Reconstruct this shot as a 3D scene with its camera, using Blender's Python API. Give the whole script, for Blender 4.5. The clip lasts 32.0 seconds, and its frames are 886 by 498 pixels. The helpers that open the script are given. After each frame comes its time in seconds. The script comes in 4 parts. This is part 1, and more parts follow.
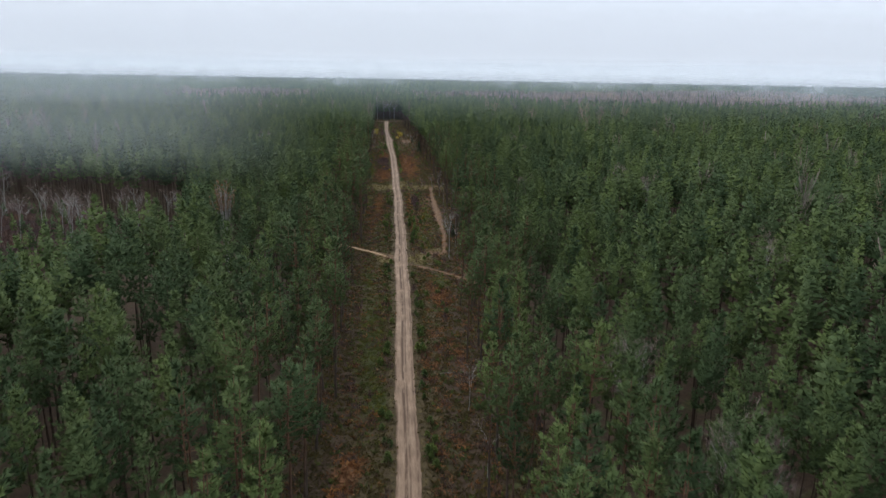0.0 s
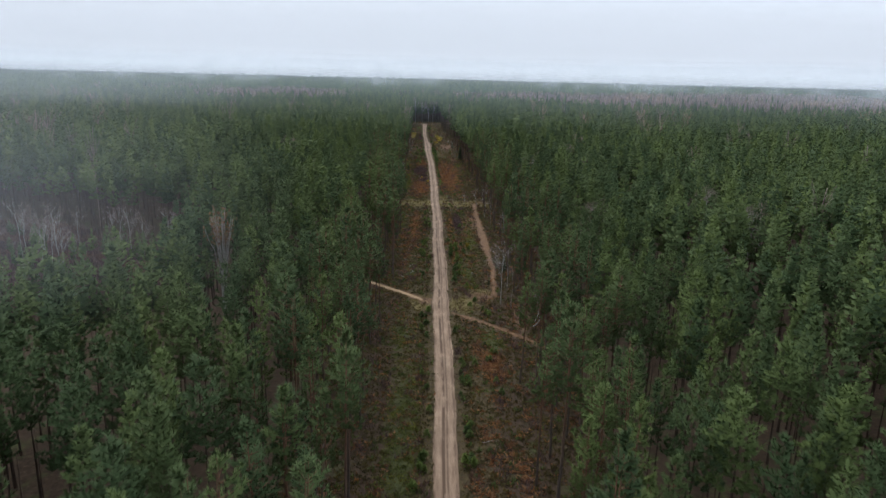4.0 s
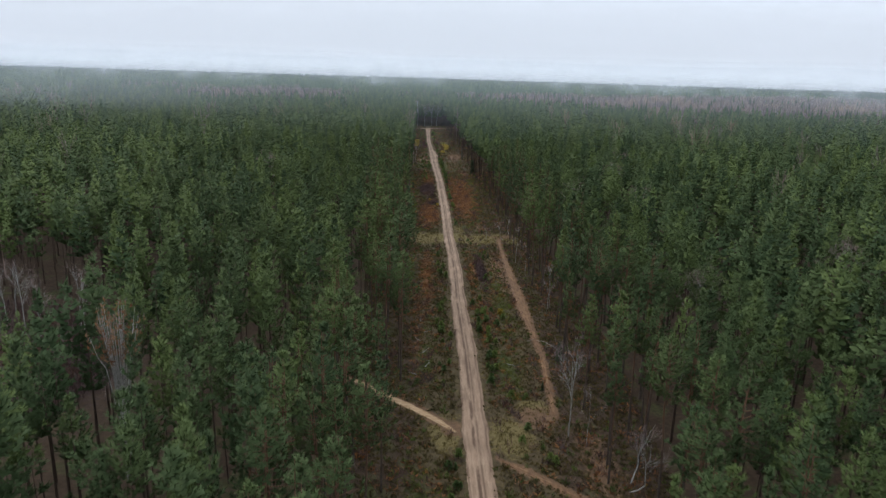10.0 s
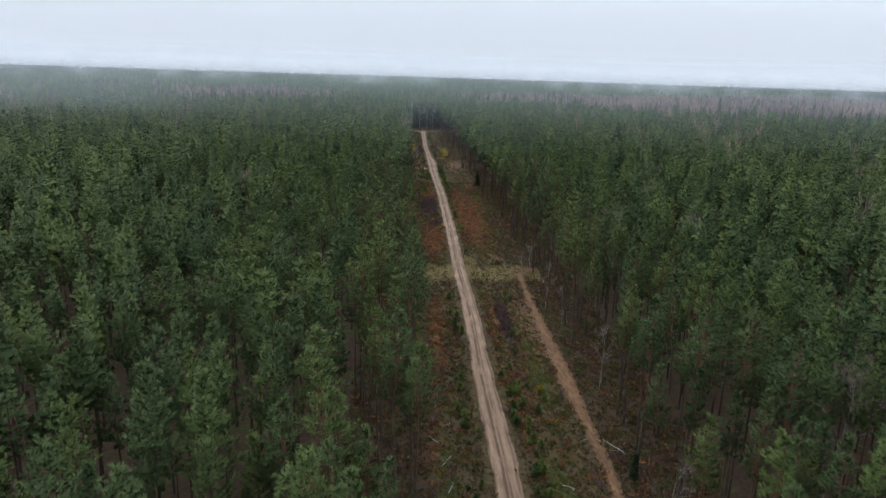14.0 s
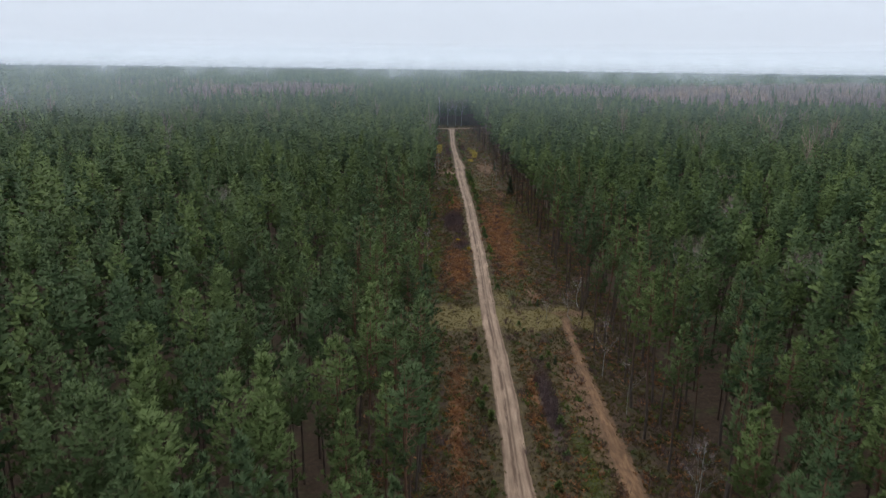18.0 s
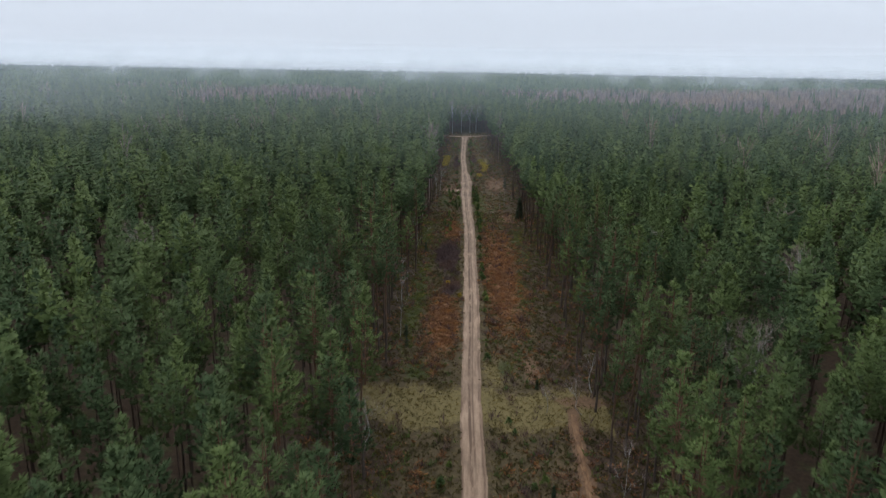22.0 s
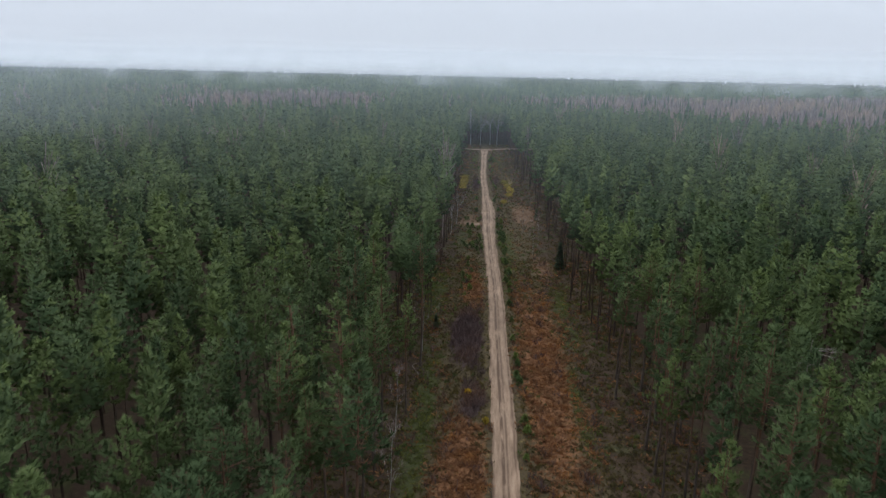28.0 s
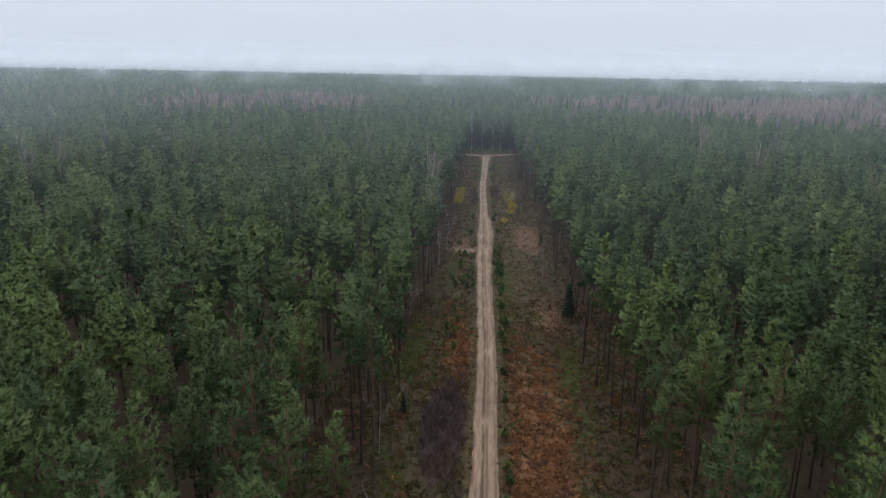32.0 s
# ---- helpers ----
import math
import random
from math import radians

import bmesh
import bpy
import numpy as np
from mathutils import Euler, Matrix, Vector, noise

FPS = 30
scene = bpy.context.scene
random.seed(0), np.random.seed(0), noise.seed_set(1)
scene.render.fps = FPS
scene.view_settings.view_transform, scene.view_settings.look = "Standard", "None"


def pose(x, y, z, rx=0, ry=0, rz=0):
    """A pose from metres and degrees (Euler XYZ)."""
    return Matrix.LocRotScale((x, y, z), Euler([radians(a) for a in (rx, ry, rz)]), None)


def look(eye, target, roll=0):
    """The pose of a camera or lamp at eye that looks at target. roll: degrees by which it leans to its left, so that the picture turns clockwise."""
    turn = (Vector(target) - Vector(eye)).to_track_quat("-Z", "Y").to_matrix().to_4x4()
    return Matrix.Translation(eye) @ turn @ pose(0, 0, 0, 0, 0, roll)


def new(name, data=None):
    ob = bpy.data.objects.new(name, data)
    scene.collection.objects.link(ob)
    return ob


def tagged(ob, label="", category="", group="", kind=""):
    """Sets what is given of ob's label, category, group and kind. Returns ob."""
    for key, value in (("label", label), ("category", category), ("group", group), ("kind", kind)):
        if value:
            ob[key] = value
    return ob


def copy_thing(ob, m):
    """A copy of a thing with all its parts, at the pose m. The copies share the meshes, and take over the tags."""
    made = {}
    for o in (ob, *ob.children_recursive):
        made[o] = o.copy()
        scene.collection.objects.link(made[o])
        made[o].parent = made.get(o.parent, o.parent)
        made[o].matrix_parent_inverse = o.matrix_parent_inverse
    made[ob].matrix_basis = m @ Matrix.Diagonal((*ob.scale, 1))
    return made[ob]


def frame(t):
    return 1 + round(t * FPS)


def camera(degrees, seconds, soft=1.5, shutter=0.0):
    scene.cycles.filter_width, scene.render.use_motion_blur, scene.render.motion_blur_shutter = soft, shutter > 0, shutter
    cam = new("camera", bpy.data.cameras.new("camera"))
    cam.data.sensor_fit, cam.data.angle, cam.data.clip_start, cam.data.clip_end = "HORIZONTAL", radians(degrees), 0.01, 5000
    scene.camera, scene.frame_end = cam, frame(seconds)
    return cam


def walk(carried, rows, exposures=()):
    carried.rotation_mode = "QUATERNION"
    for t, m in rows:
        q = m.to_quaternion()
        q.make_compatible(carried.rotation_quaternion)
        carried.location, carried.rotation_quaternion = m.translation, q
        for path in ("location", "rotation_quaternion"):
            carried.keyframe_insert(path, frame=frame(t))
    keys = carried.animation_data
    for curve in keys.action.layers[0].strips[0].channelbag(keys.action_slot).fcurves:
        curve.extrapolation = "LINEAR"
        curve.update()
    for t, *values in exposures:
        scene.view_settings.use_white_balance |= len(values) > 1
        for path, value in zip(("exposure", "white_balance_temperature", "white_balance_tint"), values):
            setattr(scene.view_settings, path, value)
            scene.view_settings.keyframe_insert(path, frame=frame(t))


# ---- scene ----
cam = camera(65.1, 32.0, soft=1.4, shutter=0.5)
METRES, EYE, TILT, LEAN, TURN = 320.0, 55.2, -14.73, -1.04, -4.40
ROWS = [
    (0.0, 0.0, 0.0, 0.0, 0.0, 0.0, 0.0),
    (0.5, -0.0011, 0.0158, 0.004, 0.29, -0.02, -0.14),
    (1.0, -0.0024, 0.0315, 0.008, 0.6, -0.03, -0.26),
    (1.5, -0.0036, 0.0472, 0.012, 0.93, -0.03, -0.41),
    (2.0, -0.0049, 0.0629, 0.0161, 1.7, -0.04, -0.64),
    (2.5, -0.0063, 0.0786, 0.0203, 2.51, -0.06, -0.87),
    (3.0, -0.008, 0.0942, 0.0243, 3.13, -0.06, -1.05),
    (3.5, -0.0099, 0.1097, 0.0283, 3.04, -0.04, -1.08),
    (5.5, -0.0184, 0.1712, 0.045, 2.49, -0.05, -1.24),
    (6.0, -0.0208, 0.1864, 0.0492, 2.36, -0.06, -1.25),
    (6.5, -0.0232, 0.2018, 0.0533, 2.23, -0.07, -1.25),
    (7.0, -0.0256, 0.2171, 0.0573, 2.12, -0.06, -1.25),
    (7.5, -0.0281, 0.2325, 0.0614, 2.03, -0.05, -1.23),
    (8.0, -0.0307, 0.2478, 0.0654, 2.69, -0.06, -1.4),
    (8.5, -0.0332, 0.2631, 0.0693, 3.0, -0.06, -1.47),
    (9.0, -0.0358, 0.2783, 0.0731, 2.9, -0.09, -1.47),
    (9.5, -0.0386, 0.2935, 0.077, 2.78, -0.12, -1.47),
    (10.0, -0.0414, 0.3087, 0.0809, 2.68, -0.13, -1.44),
    (10.5, -0.0441, 0.3237, 0.0849, 2.58, -0.16, -1.43),
    (11.0, -0.0471, 0.3388, 0.0886, 2.46, -0.16, -1.42),
    (11.5, -0.0498, 0.3538, 0.0925, 2.38, -0.17, -1.38),
    (12.0, -0.0528, 0.3688, 0.0965, 2.27, -0.17, -1.4),
    (12.5, -0.0557, 0.3839, 0.1004, 2.17, -0.16, -1.36),
    (13.0, -0.0586, 0.399, 0.1044, 2.08, -0.17, -1.36),
    (13.5, -0.0614, 0.4139, 0.1084, 2.0, -0.18, -1.36),
    (14.0, -0.0641, 0.429, 0.1122, 1.88, -0.23, -1.27),
    (14.5, -0.0661, 0.4438, 0.116, 1.78, -0.28, -1.17),
    (16.5, -0.0677, 0.5041, 0.1317, 3.18, -0.67, -0.89),
    (17.0, -0.0666, 0.519, 0.1356, 3.56, -0.73, -0.86),
    (17.5, -0.0652, 0.5339, 0.1395, 3.98, -0.81, -0.84),
    (18.0, -0.0634, 0.5488, 0.1434, 4.58, -0.87, -0.88),
    (18.5, -0.0611, 0.5637, 0.1474, 5.27, -0.93, -0.99),
    (19.0, -0.0586, 0.5786, 0.1513, 5.92, -0.96, -1.13),
    (19.5, -0.0558, 0.5935, 0.1552, 6.41, -0.98, -1.24),
    (20.0, -0.053, 0.6084, 0.1591, 6.38, -0.99, -1.27),
    (20.5, -0.0501, 0.6231, 0.163, 6.32, -1.02, -1.26),
    (21.0, -0.0475, 0.6381, 0.1668, 6.3, -0.97, -1.42),
    (21.5, -0.0459, 0.653, 0.1707, 6.39, -0.88, -1.5),
    (22.0, -0.0453, 0.6679, 0.1749, 6.54, -0.75, -1.6),
    (22.5, -0.0457, 0.6827, 0.1791, 6.7, -0.63, -1.72),
    (23.0, -0.0468, 0.6974, 0.1833, 6.84, -0.53, -1.86),
    (23.5, -0.0482, 0.7121, 0.1872, 7.01, -0.45, -2.01),
    (24.0, -0.0505, 0.7269, 0.1907, 7.13, -0.35, -2.13),
    (24.5, -0.053, 0.7416, 0.194, 7.25, -0.3, -2.22),
    (25.0, -0.0558, 0.7563, 0.1973, 7.36, -0.25, -2.33),
    (25.5, -0.0588, 0.7708, 0.2006, 7.45, -0.22, -2.44),
    (27.5, -0.0681, 0.8293, 0.215, 7.72, -0.4, -2.32),
    (28.0, -0.0688, 0.844, 0.2187, 7.76, -0.47, -2.21),
    (28.5, -0.0685, 0.8586, 0.2224, 7.85, -0.53, -2.02),
    (29.0, -0.0675, 0.8731, 0.226, 7.92, -0.61, -1.73),
    (29.5, -0.0659, 0.8876, 0.2294, 7.99, -0.7, -1.46),
    (30.0, -0.0644, 0.902, 0.2327, 8.04, -0.73, -1.58),
    (30.5, -0.0636, 0.9165, 0.2361, 8.15, -0.68, -1.7),
    (31.0, -0.0637, 0.9311, 0.2397, 8.27, -0.64, -1.81),
    (31.5, -0.0647, 0.9454, 0.2436, 8.38, -0.62, -1.96),
    (32.0, -0.0662, 0.9597, 0.2474, 8.5, -0.57, -2.12),
]
walk(cam, [(t, pose(0, 0, EYE, TILT, LEAN, TURN) @ pose(METRES * x, METRES * y, METRES * z, 90 + pitch, roll, yaw)) for t, x, y, z, yaw, pitch, roll in ROWS],
     [(0, 0.1), (10, 0.1), (21, 0.06), (28, 0.0), (32, 0.0)])

# ---------------------------------------------------------------- sky and light
world = bpy.data.worlds.new("overcast_sky")
scene.world = world
world.use_nodes = True
wn, wl = world.node_tree.nodes, world.node_tree.links
wn.clear()
sky = wn.new("ShaderNodeTexSky")
sky.sky_type, sky.sun_disc = "NISHITA", False
sky.sun_elevation, sky.sun_rotation = radians(52), radians(-25)
sky.air_density, sky.dust_density, sky.ozone_density = 1.0, 4.0, 1.0
bg_sky, bg_cloud, both, wout = (wn.new(n) for n in ("ShaderNodeBackground", "ShaderNodeBackground", "ShaderNodeAddShader", "ShaderNodeOutputWorld"))
bg_sky.inputs["Strength"].default_value = 0.01
bg_cloud.inputs["Color"].default_value = (0.81, 0.905, 1.05, 1)
bg_cloud.inputs["Strength"].default_value = 0.94
wl.new(sky.outputs[0], bg_sky.inputs["Color"])
wl.new(bg_sky.outputs[0], both.inputs[0])
wl.new(bg_cloud.outputs[0], both.inputs[1])
wl.new(both.outputs[0], wout.inputs["Surface"])

sun_data = bpy.data.lights.new("sun", "SUN")
sun_data.energy, sun_data.angle, sun_data.color = 1.65, radians(60), (1.0, 0.985, 0.96)
sun = new("sun", sun_data)
sun.matrix_world = look((0, 0, 300), (math.sin(radians(25)) * 200, -math.cos(radians(25)) * 200, 300 - 200 * math.tan(radians(52))))


# ---------------------------------------------------------------- materials
def node(nt, kind, **inputs):
    n = nt.nodes.new(kind)
    for k, v in inputs.items():
        n.inputs[k.replace("_", " ")].default_value = v
    return n


def start(name):
    m = bpy.data.materials.new(name)
    m.use_nodes = True
    nt = m.node_tree
    bsdf = nt.nodes["Principled BSDF"]
    bsdf.inputs["Specular IOR Level"].default_value = 0.2
    return m, nt, bsdf


def noise_at(nt, scale, detail=4.0, rough=0.6, stretch=None):
    co = nt.nodes.new("ShaderNodeTexCoord")
    n = node(nt, "ShaderNodeTexNoise", Scale=scale, Detail=detail, Roughness=rough)
    src = co.outputs["Object"]
    if stretch:
        mp = nt.nodes.new("ShaderNodeMapping")
        mp.inputs["Scale"].default_value = stretch
        nt.links.new(src, mp.inputs["Vector"])
        src = mp.outputs[0]
    nt.links.new(src, n.inputs["Vector"])
    return n.outputs["Fac"]


def ramp(nt, fac, *stops):
    r = nt.nodes.new("ShaderNodeValToRGB")
    e = r.color_ramp.elements
    while len(e) < len(stops):
        e.new(0.5)
    for el, (p, c) in zip(e, stops):
        el.position, el.color = p, (*c, 1)
    nt.links.new(fac, r.inputs["Fac"])
    return r.outputs["Color"]


def blend(nt, fac, a, b, mode="MIX"):
    m = nt.nodes.new("ShaderNodeMix")
    m.data_type, m.blend_type = "RGBA", mode
    for idx, v in ((0, fac), (6, a), (7, b)):
        if hasattr(v, "is_linked"):
            nt.links.new(v, m.inputs[idx])
        elif isinstance(v, tuple):
            m.inputs[idx].default_value = (*v, 1)
        else:
            m.inputs[idx].default_value = v
    return m.outputs[2]


def bump(nt, bsdf, height, strength, distance):
    b = node(nt, "ShaderNodeBump", Strength=strength, Distance=distance)
    nt.links.new(height, b.inputs["Height"])
    nt.links.new(b.outputs[0], bsdf.inputs["Normal"])


def leafy(name, dark, mid, light, thin=0.5, world_scale=0.11, single=False, by_tree=False):
    """Needles or leaves: the tone varies from clump to clump and from tree to tree."""
    m, nt, bsdf = start(name)
    geo = nt.nodes.new("ShaderNodeNewGeometry")
    own = ramp(nt, geo.outputs["Random Per Island"], (0.0, dark), (0.55, mid), (1.0, light))
    if single:
        info = nt.nodes.new("ShaderNodeObjectInfo")
        tree = info.outputs["Random"]
    elif by_tree:
        at = nt.nodes.new("ShaderNodeAttribute")
        at.attribute_name = "tone"
        tree = at.outputs["Fac"]
    else:
        tree = noise_at(nt, world_scale, 2.0, 0.5)
    hue = ramp(nt, tree, (0.1, (0.66, 0.73, 0.76)), (0.5, (0.97, 0.97, 0.95)), (0.9, (1.3, 1.24, 1.0))) if single or by_tree else ramp(nt, tree, (0.3, (0.74, 0.78, 0.8)), (0.5, (0.98, 0.95, 0.9)), (0.7, (1.3, 1.16, 0.82)))
    col = blend(nt, 1.0, own, hue, "MULTIPLY")
    nt.links.new(col, bsdf.inputs["Base Color"])
    bsdf.inputs["Roughness"].default_value = 0.6
    bsdf.inputs["Specular IOR Level"].default_value = 0.05
    if thin:
        tr = nt.nodes.new("ShaderNodeBsdfTranslucent")
        nt.links.new(col, tr.inputs["Color"])
        mix = nt.nodes.new("ShaderNodeMixShader")
        mix.inputs[0].default_value = thin
        nt.links.new(bsdf.outputs[0], mix.inputs[1])
        nt.links.new(tr.outputs[0], mix.inputs[2])
        nt.links.new(mix.outputs[0], nt.nodes["Material Output"].inputs["Surface"])
    return m


def bark(name, low, high, scale, stretch):
    m, nt, bsdf = start(name)
    col = ramp(nt, noise_at(nt, scale, 5, 0.65, stretch), (0.32, low), (0.68, high))
    nt.links.new(col, bsdf.inputs["Base Color"])
    bsdf.inputs["Roughness"].default_value = 0.85
    bump(nt, bsdf, noise_at(nt, scale * 2.5, 4, 0.7, stretch), 0.5, 0.03)
    return m


def pine_bark():
    """Grey-brown plates low on the stem, thin orange bark higher up."""
    m, nt, bsdf = start("pine_bark")
    co = nt.nodes.new("ShaderNodeTexCoord")
    sep = nt.nodes.new("ShaderNodeSeparateXYZ")
    nt.links.new(co.outputs["Object"], sep.inputs[0])
    up = node(nt, "ShaderNodeMapRange")
    up.inputs["From Min"].default_value, up.inputs["From Max"].default_value = 5.0, 14.0
    nt.links.new(sep.outputs["Z"], up.inputs["Value"])
    n = noise_at(nt, 3.0, 5, 0.7, (1, 1, 0.3))
    low = ramp(nt, n, (0.3, (0.055, 0.042, 0.034)), (0.7, (0.15, 0.115, 0.09)))
    high = ramp(nt, n, (0.3, (0.1, 0.052, 0.033)), (0.7, (0.21, 0.115, 0.068)))
    nt.links.new(blend(nt, up.outputs[0], low, high), bsdf.inputs["Base Color"])
    bsdf.inputs["Roughness"].default_value = 0.85
    bump(nt, bsdf, n, 0.6, 0.04)
    return m


def birch_bark():
    m, nt, bsdf = start("birch_bark")
    n = noise_at(nt, 2.2, 4, 0.6, (0.6, 0.6, 3.0))
    col = ramp(nt, n, (0.36, (0.05, 0.045, 0.04)), (0.44, (0.36, 0.345, 0.315)), (0.75, (0.56, 0.54, 0.5)))
    nt.links.new(col, bsdf.inputs["Base Color"])
    bsdf.inputs["Roughness"].default_value = 0.7
    return m


def streaks(nt, col, tone):
    """Broken damp lines beside the wheel tracks and dull rims, by the road's own width."""
    at = nt.nodes.new("ShaderNodeAttribute")
    at.attribute_name = "across"
    line = ramp(nt, at.outputs["Fac"], (0.0, (1, 1, 1)), (0.08, (0.6, 0.6, 0.6)), (0.13, (0, 0, 0)), (0.33, (0.1, 0.1, 0.1)), (0.38, (0.95, 0.95, 0.95)), (0.45, (0.95, 0.95, 0.95)), (0.50, (0.15, 0.15, 0.15)), (0.57, (0.85, 0.85, 0.85)), (0.64, (0, 0, 0)), (0.80, (0.1, 0.1, 0.1)), (0.87, (0.85, 0.85, 0.85)), (0.93, (0.3, 0.3, 0.3)), (1.0, (1, 1, 1)))
    gap = ramp(nt, noise_at(nt, 0.7, 5, 0.7, (1.2, 0.16, 1)), (0.38, (0, 0, 0)), (0.52, (1, 1, 1)))
    both = blend(nt, 1.0, line, gap, "MULTIPLY")
    return blend(nt, both, col, tone)


def sand(name, dark, mid, light, wet=0.5, stretch=(1, 0.12, 1), lines=None):
    """Packed sand, with darker damp streaks along the way of travel."""
    m, nt, bsdf = start(name)
    a = ramp(nt, noise_at(nt, 1.6, 6, 0.65, stretch), (0.3, dark), (0.5, mid), (0.72, light))
    b = ramp(nt, noise_at(nt, 0.12, 5, 0.6), (0.3, (0.72, 0.7, 0.68)), (0.7, (1.12, 1.1, 1.08)))
    c = ramp(nt, noise_at(nt, 9.0, 4, 0.7), (0.3, (0.8, 0.8, 0.8)), (0.7, (1.12, 1.12, 1.12)))
    col = blend(nt, 1.0, blend(nt, 1.0, a, b, "MULTIPLY"), c, "MULTIPLY")
    if lines:
        col = streaks(nt, col, lines)
    nt.links.new(col, bsdf.inputs["Base Color"])
    bsdf.inputs["Roughness"].default_value = 0.9 - 0.3 * wet
    bump(nt, bsdf, noise_at(nt, 3.0, 6, 0.7, stretch), 0.6, 0.08)
    return m


def forest_floor():
    """Moss, litter, dead grass, bracken litter and bare soil, laid out by the ground's own cover attributes."""
    m, nt, bsdf = start("forest_floor")
    fine, wide = noise_at(nt, 1.3, 6, 0.7), noise_at(nt, 0.16, 4, 0.6)
    moss = ramp(nt, fine, (0.3, (0.024, 0.03, 0.011)), (0.55, (0.06, 0.066, 0.023)), (0.75, (0.12, 0.115, 0.045)))
    litter = ramp(nt, fine, (0.3, (0.026, 0.017, 0.011)), (0.6, (0.065, 0.042, 0.026)), (0.78, (0.12, 0.08, 0.05)))
    col = blend(nt, ramp(nt, wide, (0.3, (0, 0, 0)), (0.46, (1, 1, 1))), moss, litter)
    for attr, lo, hi in (("moss", (0.037, 0.029, 0.015), (0.104, 0.075, 0.037)), ("fern", (0.092, 0.043, 0.02), (0.26, 0.122, 0.056)), ("grass", (0.092, 0.073, 0.03), (0.18, 0.141, 0.058)), ("soil", (0.08, 0.047, 0.027), (0.18, 0.108, 0.062)), ("green", (0.024, 0.03, 0.01), (0.074, 0.077, 0.026)), ("thicket", (0.03, 0.02, 0.02), (0.085, 0.055, 0.05))):
        at = nt.nodes.new("ShaderNodeAttribute")
        at.attribute_name = attr
        mask = nt.nodes.new("ShaderNodeMath")
        mask.operation = "MULTIPLY_ADD"
        nt.links.new(noise_at(nt, 0.9, 5, 0.65), mask.inputs[0])
        mask.inputs[1].default_value = 1.0
        nt.links.new(at.outputs["Fac"], mask.inputs[2])
        edge = ramp(nt, mask.outputs[0], (0.78, (0, 0, 0)), (1.0, (1, 1, 1)))
        col = blend(nt, edge, col, ramp(nt, fine, (0.3, lo), (0.72, hi)))
    nt.links.new(col, bsdf.inputs["Base Color"])
    bsdf.inputs["Roughness"].default_value = 0.95
    bump(nt, bsdf, fine, 0.8, 0.15)
    return m


def mist(name, density, low, high, scale, sharp, least=0.25, half=4000.0, fine=4, rise=0.0, tint=(0.8, 0.86, 0.93), slant=(1, 0.5, 1.1), middle=0.5):
    """Thin mist: mostly clear, lit by the sky; thicker in drifting patches and thinner towards its top."""
    m, nt, bsdf = start(name)
    nt.nodes.remove(bsdf)
    co = nt.nodes.new("ShaderNodeTexCoord")
    sep = nt.nodes.new("ShaderNodeSeparateXYZ")
    nt.links.new(co.outputs["Object"], sep.inputs[0])
    up = node(nt, "ShaderNodeMapRange")
    up.interpolation_type = "SMOOTHSTEP"
    for k, v in (("From Min", low), ("From Max", high), ("To Min", 1.0), ("To Max", 0.0)):
        up.inputs[k].default_value = v
    nt.links.new(sep.outputs["Z"], up.inputs["Value"])
    patch = ramp(nt, noise_at(nt, scale, fine, 0.5, slant), (middle - sharp, (least, least, least)), (middle + sharp, (1, 1, 1)))
    foot = node(nt, "ShaderNodeMapRange")
    foot.interpolation_type = "SMOOTHSTEP"
    for k, v in (("From Min", low), ("From Max", low + rise + 0.01)):
        foot.inputs[k].default_value = v
    nt.links.new(sep.outputs["Z"], foot.inputs["Value"])
    shape = nt.nodes.new("ShaderNodeMath")
    shape.operation = "MULTIPLY"
    nt.links.new(up.outputs[0], shape.inputs[0])
    nt.links.new(foot.outputs[0] if rise else up.outputs[0], shape.inputs[1])
    a = nt.nodes.new("ShaderNodeMath")
    a.operation = "MULTIPLY"
    nt.links.new(shape.outputs[0], a.inputs[0])
    nt.links.new(patch, a.inputs[1])
    off = nt.nodes.new("ShaderNodeMath")
    off.operation = "ABSOLUTE"
    nt.links.new(sep.outputs["X"], off.inputs[0])
    side = node(nt, "ShaderNodeMapRange")
    side.interpolation_type = "SMOOTHSTEP"
    for k, v in (("From Min", half * 0.2), ("From Max", half), ("To Min", 1.0), ("To Max", 0.0)):
        side.inputs[k].default_value = v
    nt.links.new(off.outputs[0], side.inputs["Value"])
    c = nt.nodes.new("ShaderNodeMath")
    c.operation = "MULTIPLY"
    nt.links.new(a.outputs[0], c.inputs[0])
    nt.links.new(side.outputs[0], c.inputs[1])
    b = nt.nodes.new("ShaderNodeMath")
    b.operation, b.use_clamp = "MULTIPLY", True
    nt.links.new(c.outputs[0], b.inputs[0])
    b.inputs[1].default_value = density
    clear, diff, tran, body, mix = (nt.nodes.new("ShaderNode" + n) for n in ("BsdfTransparent", "BsdfDiffuse", "BsdfTranslucent", "MixShader", "MixShader"))
    for s in (diff, tran):
        s.inputs["Color"].default_value = (*tint, 1)
    body.inputs[0].default_value = 0.3
    nt.links.new(diff.outputs[0], body.inputs[1])
    nt.links.new(tran.outputs[0], body.inputs[2])
    nt.links.new(b.outputs[0], mix.inputs[0])
    nt.links.new(clear.outputs[0], mix.inputs[1])
    nt.links.new(body.outputs[0], mix.inputs[2])
    nt.links.new(mix.outputs[0], nt.nodes["Material Output"].inputs["Surface"])
    return m


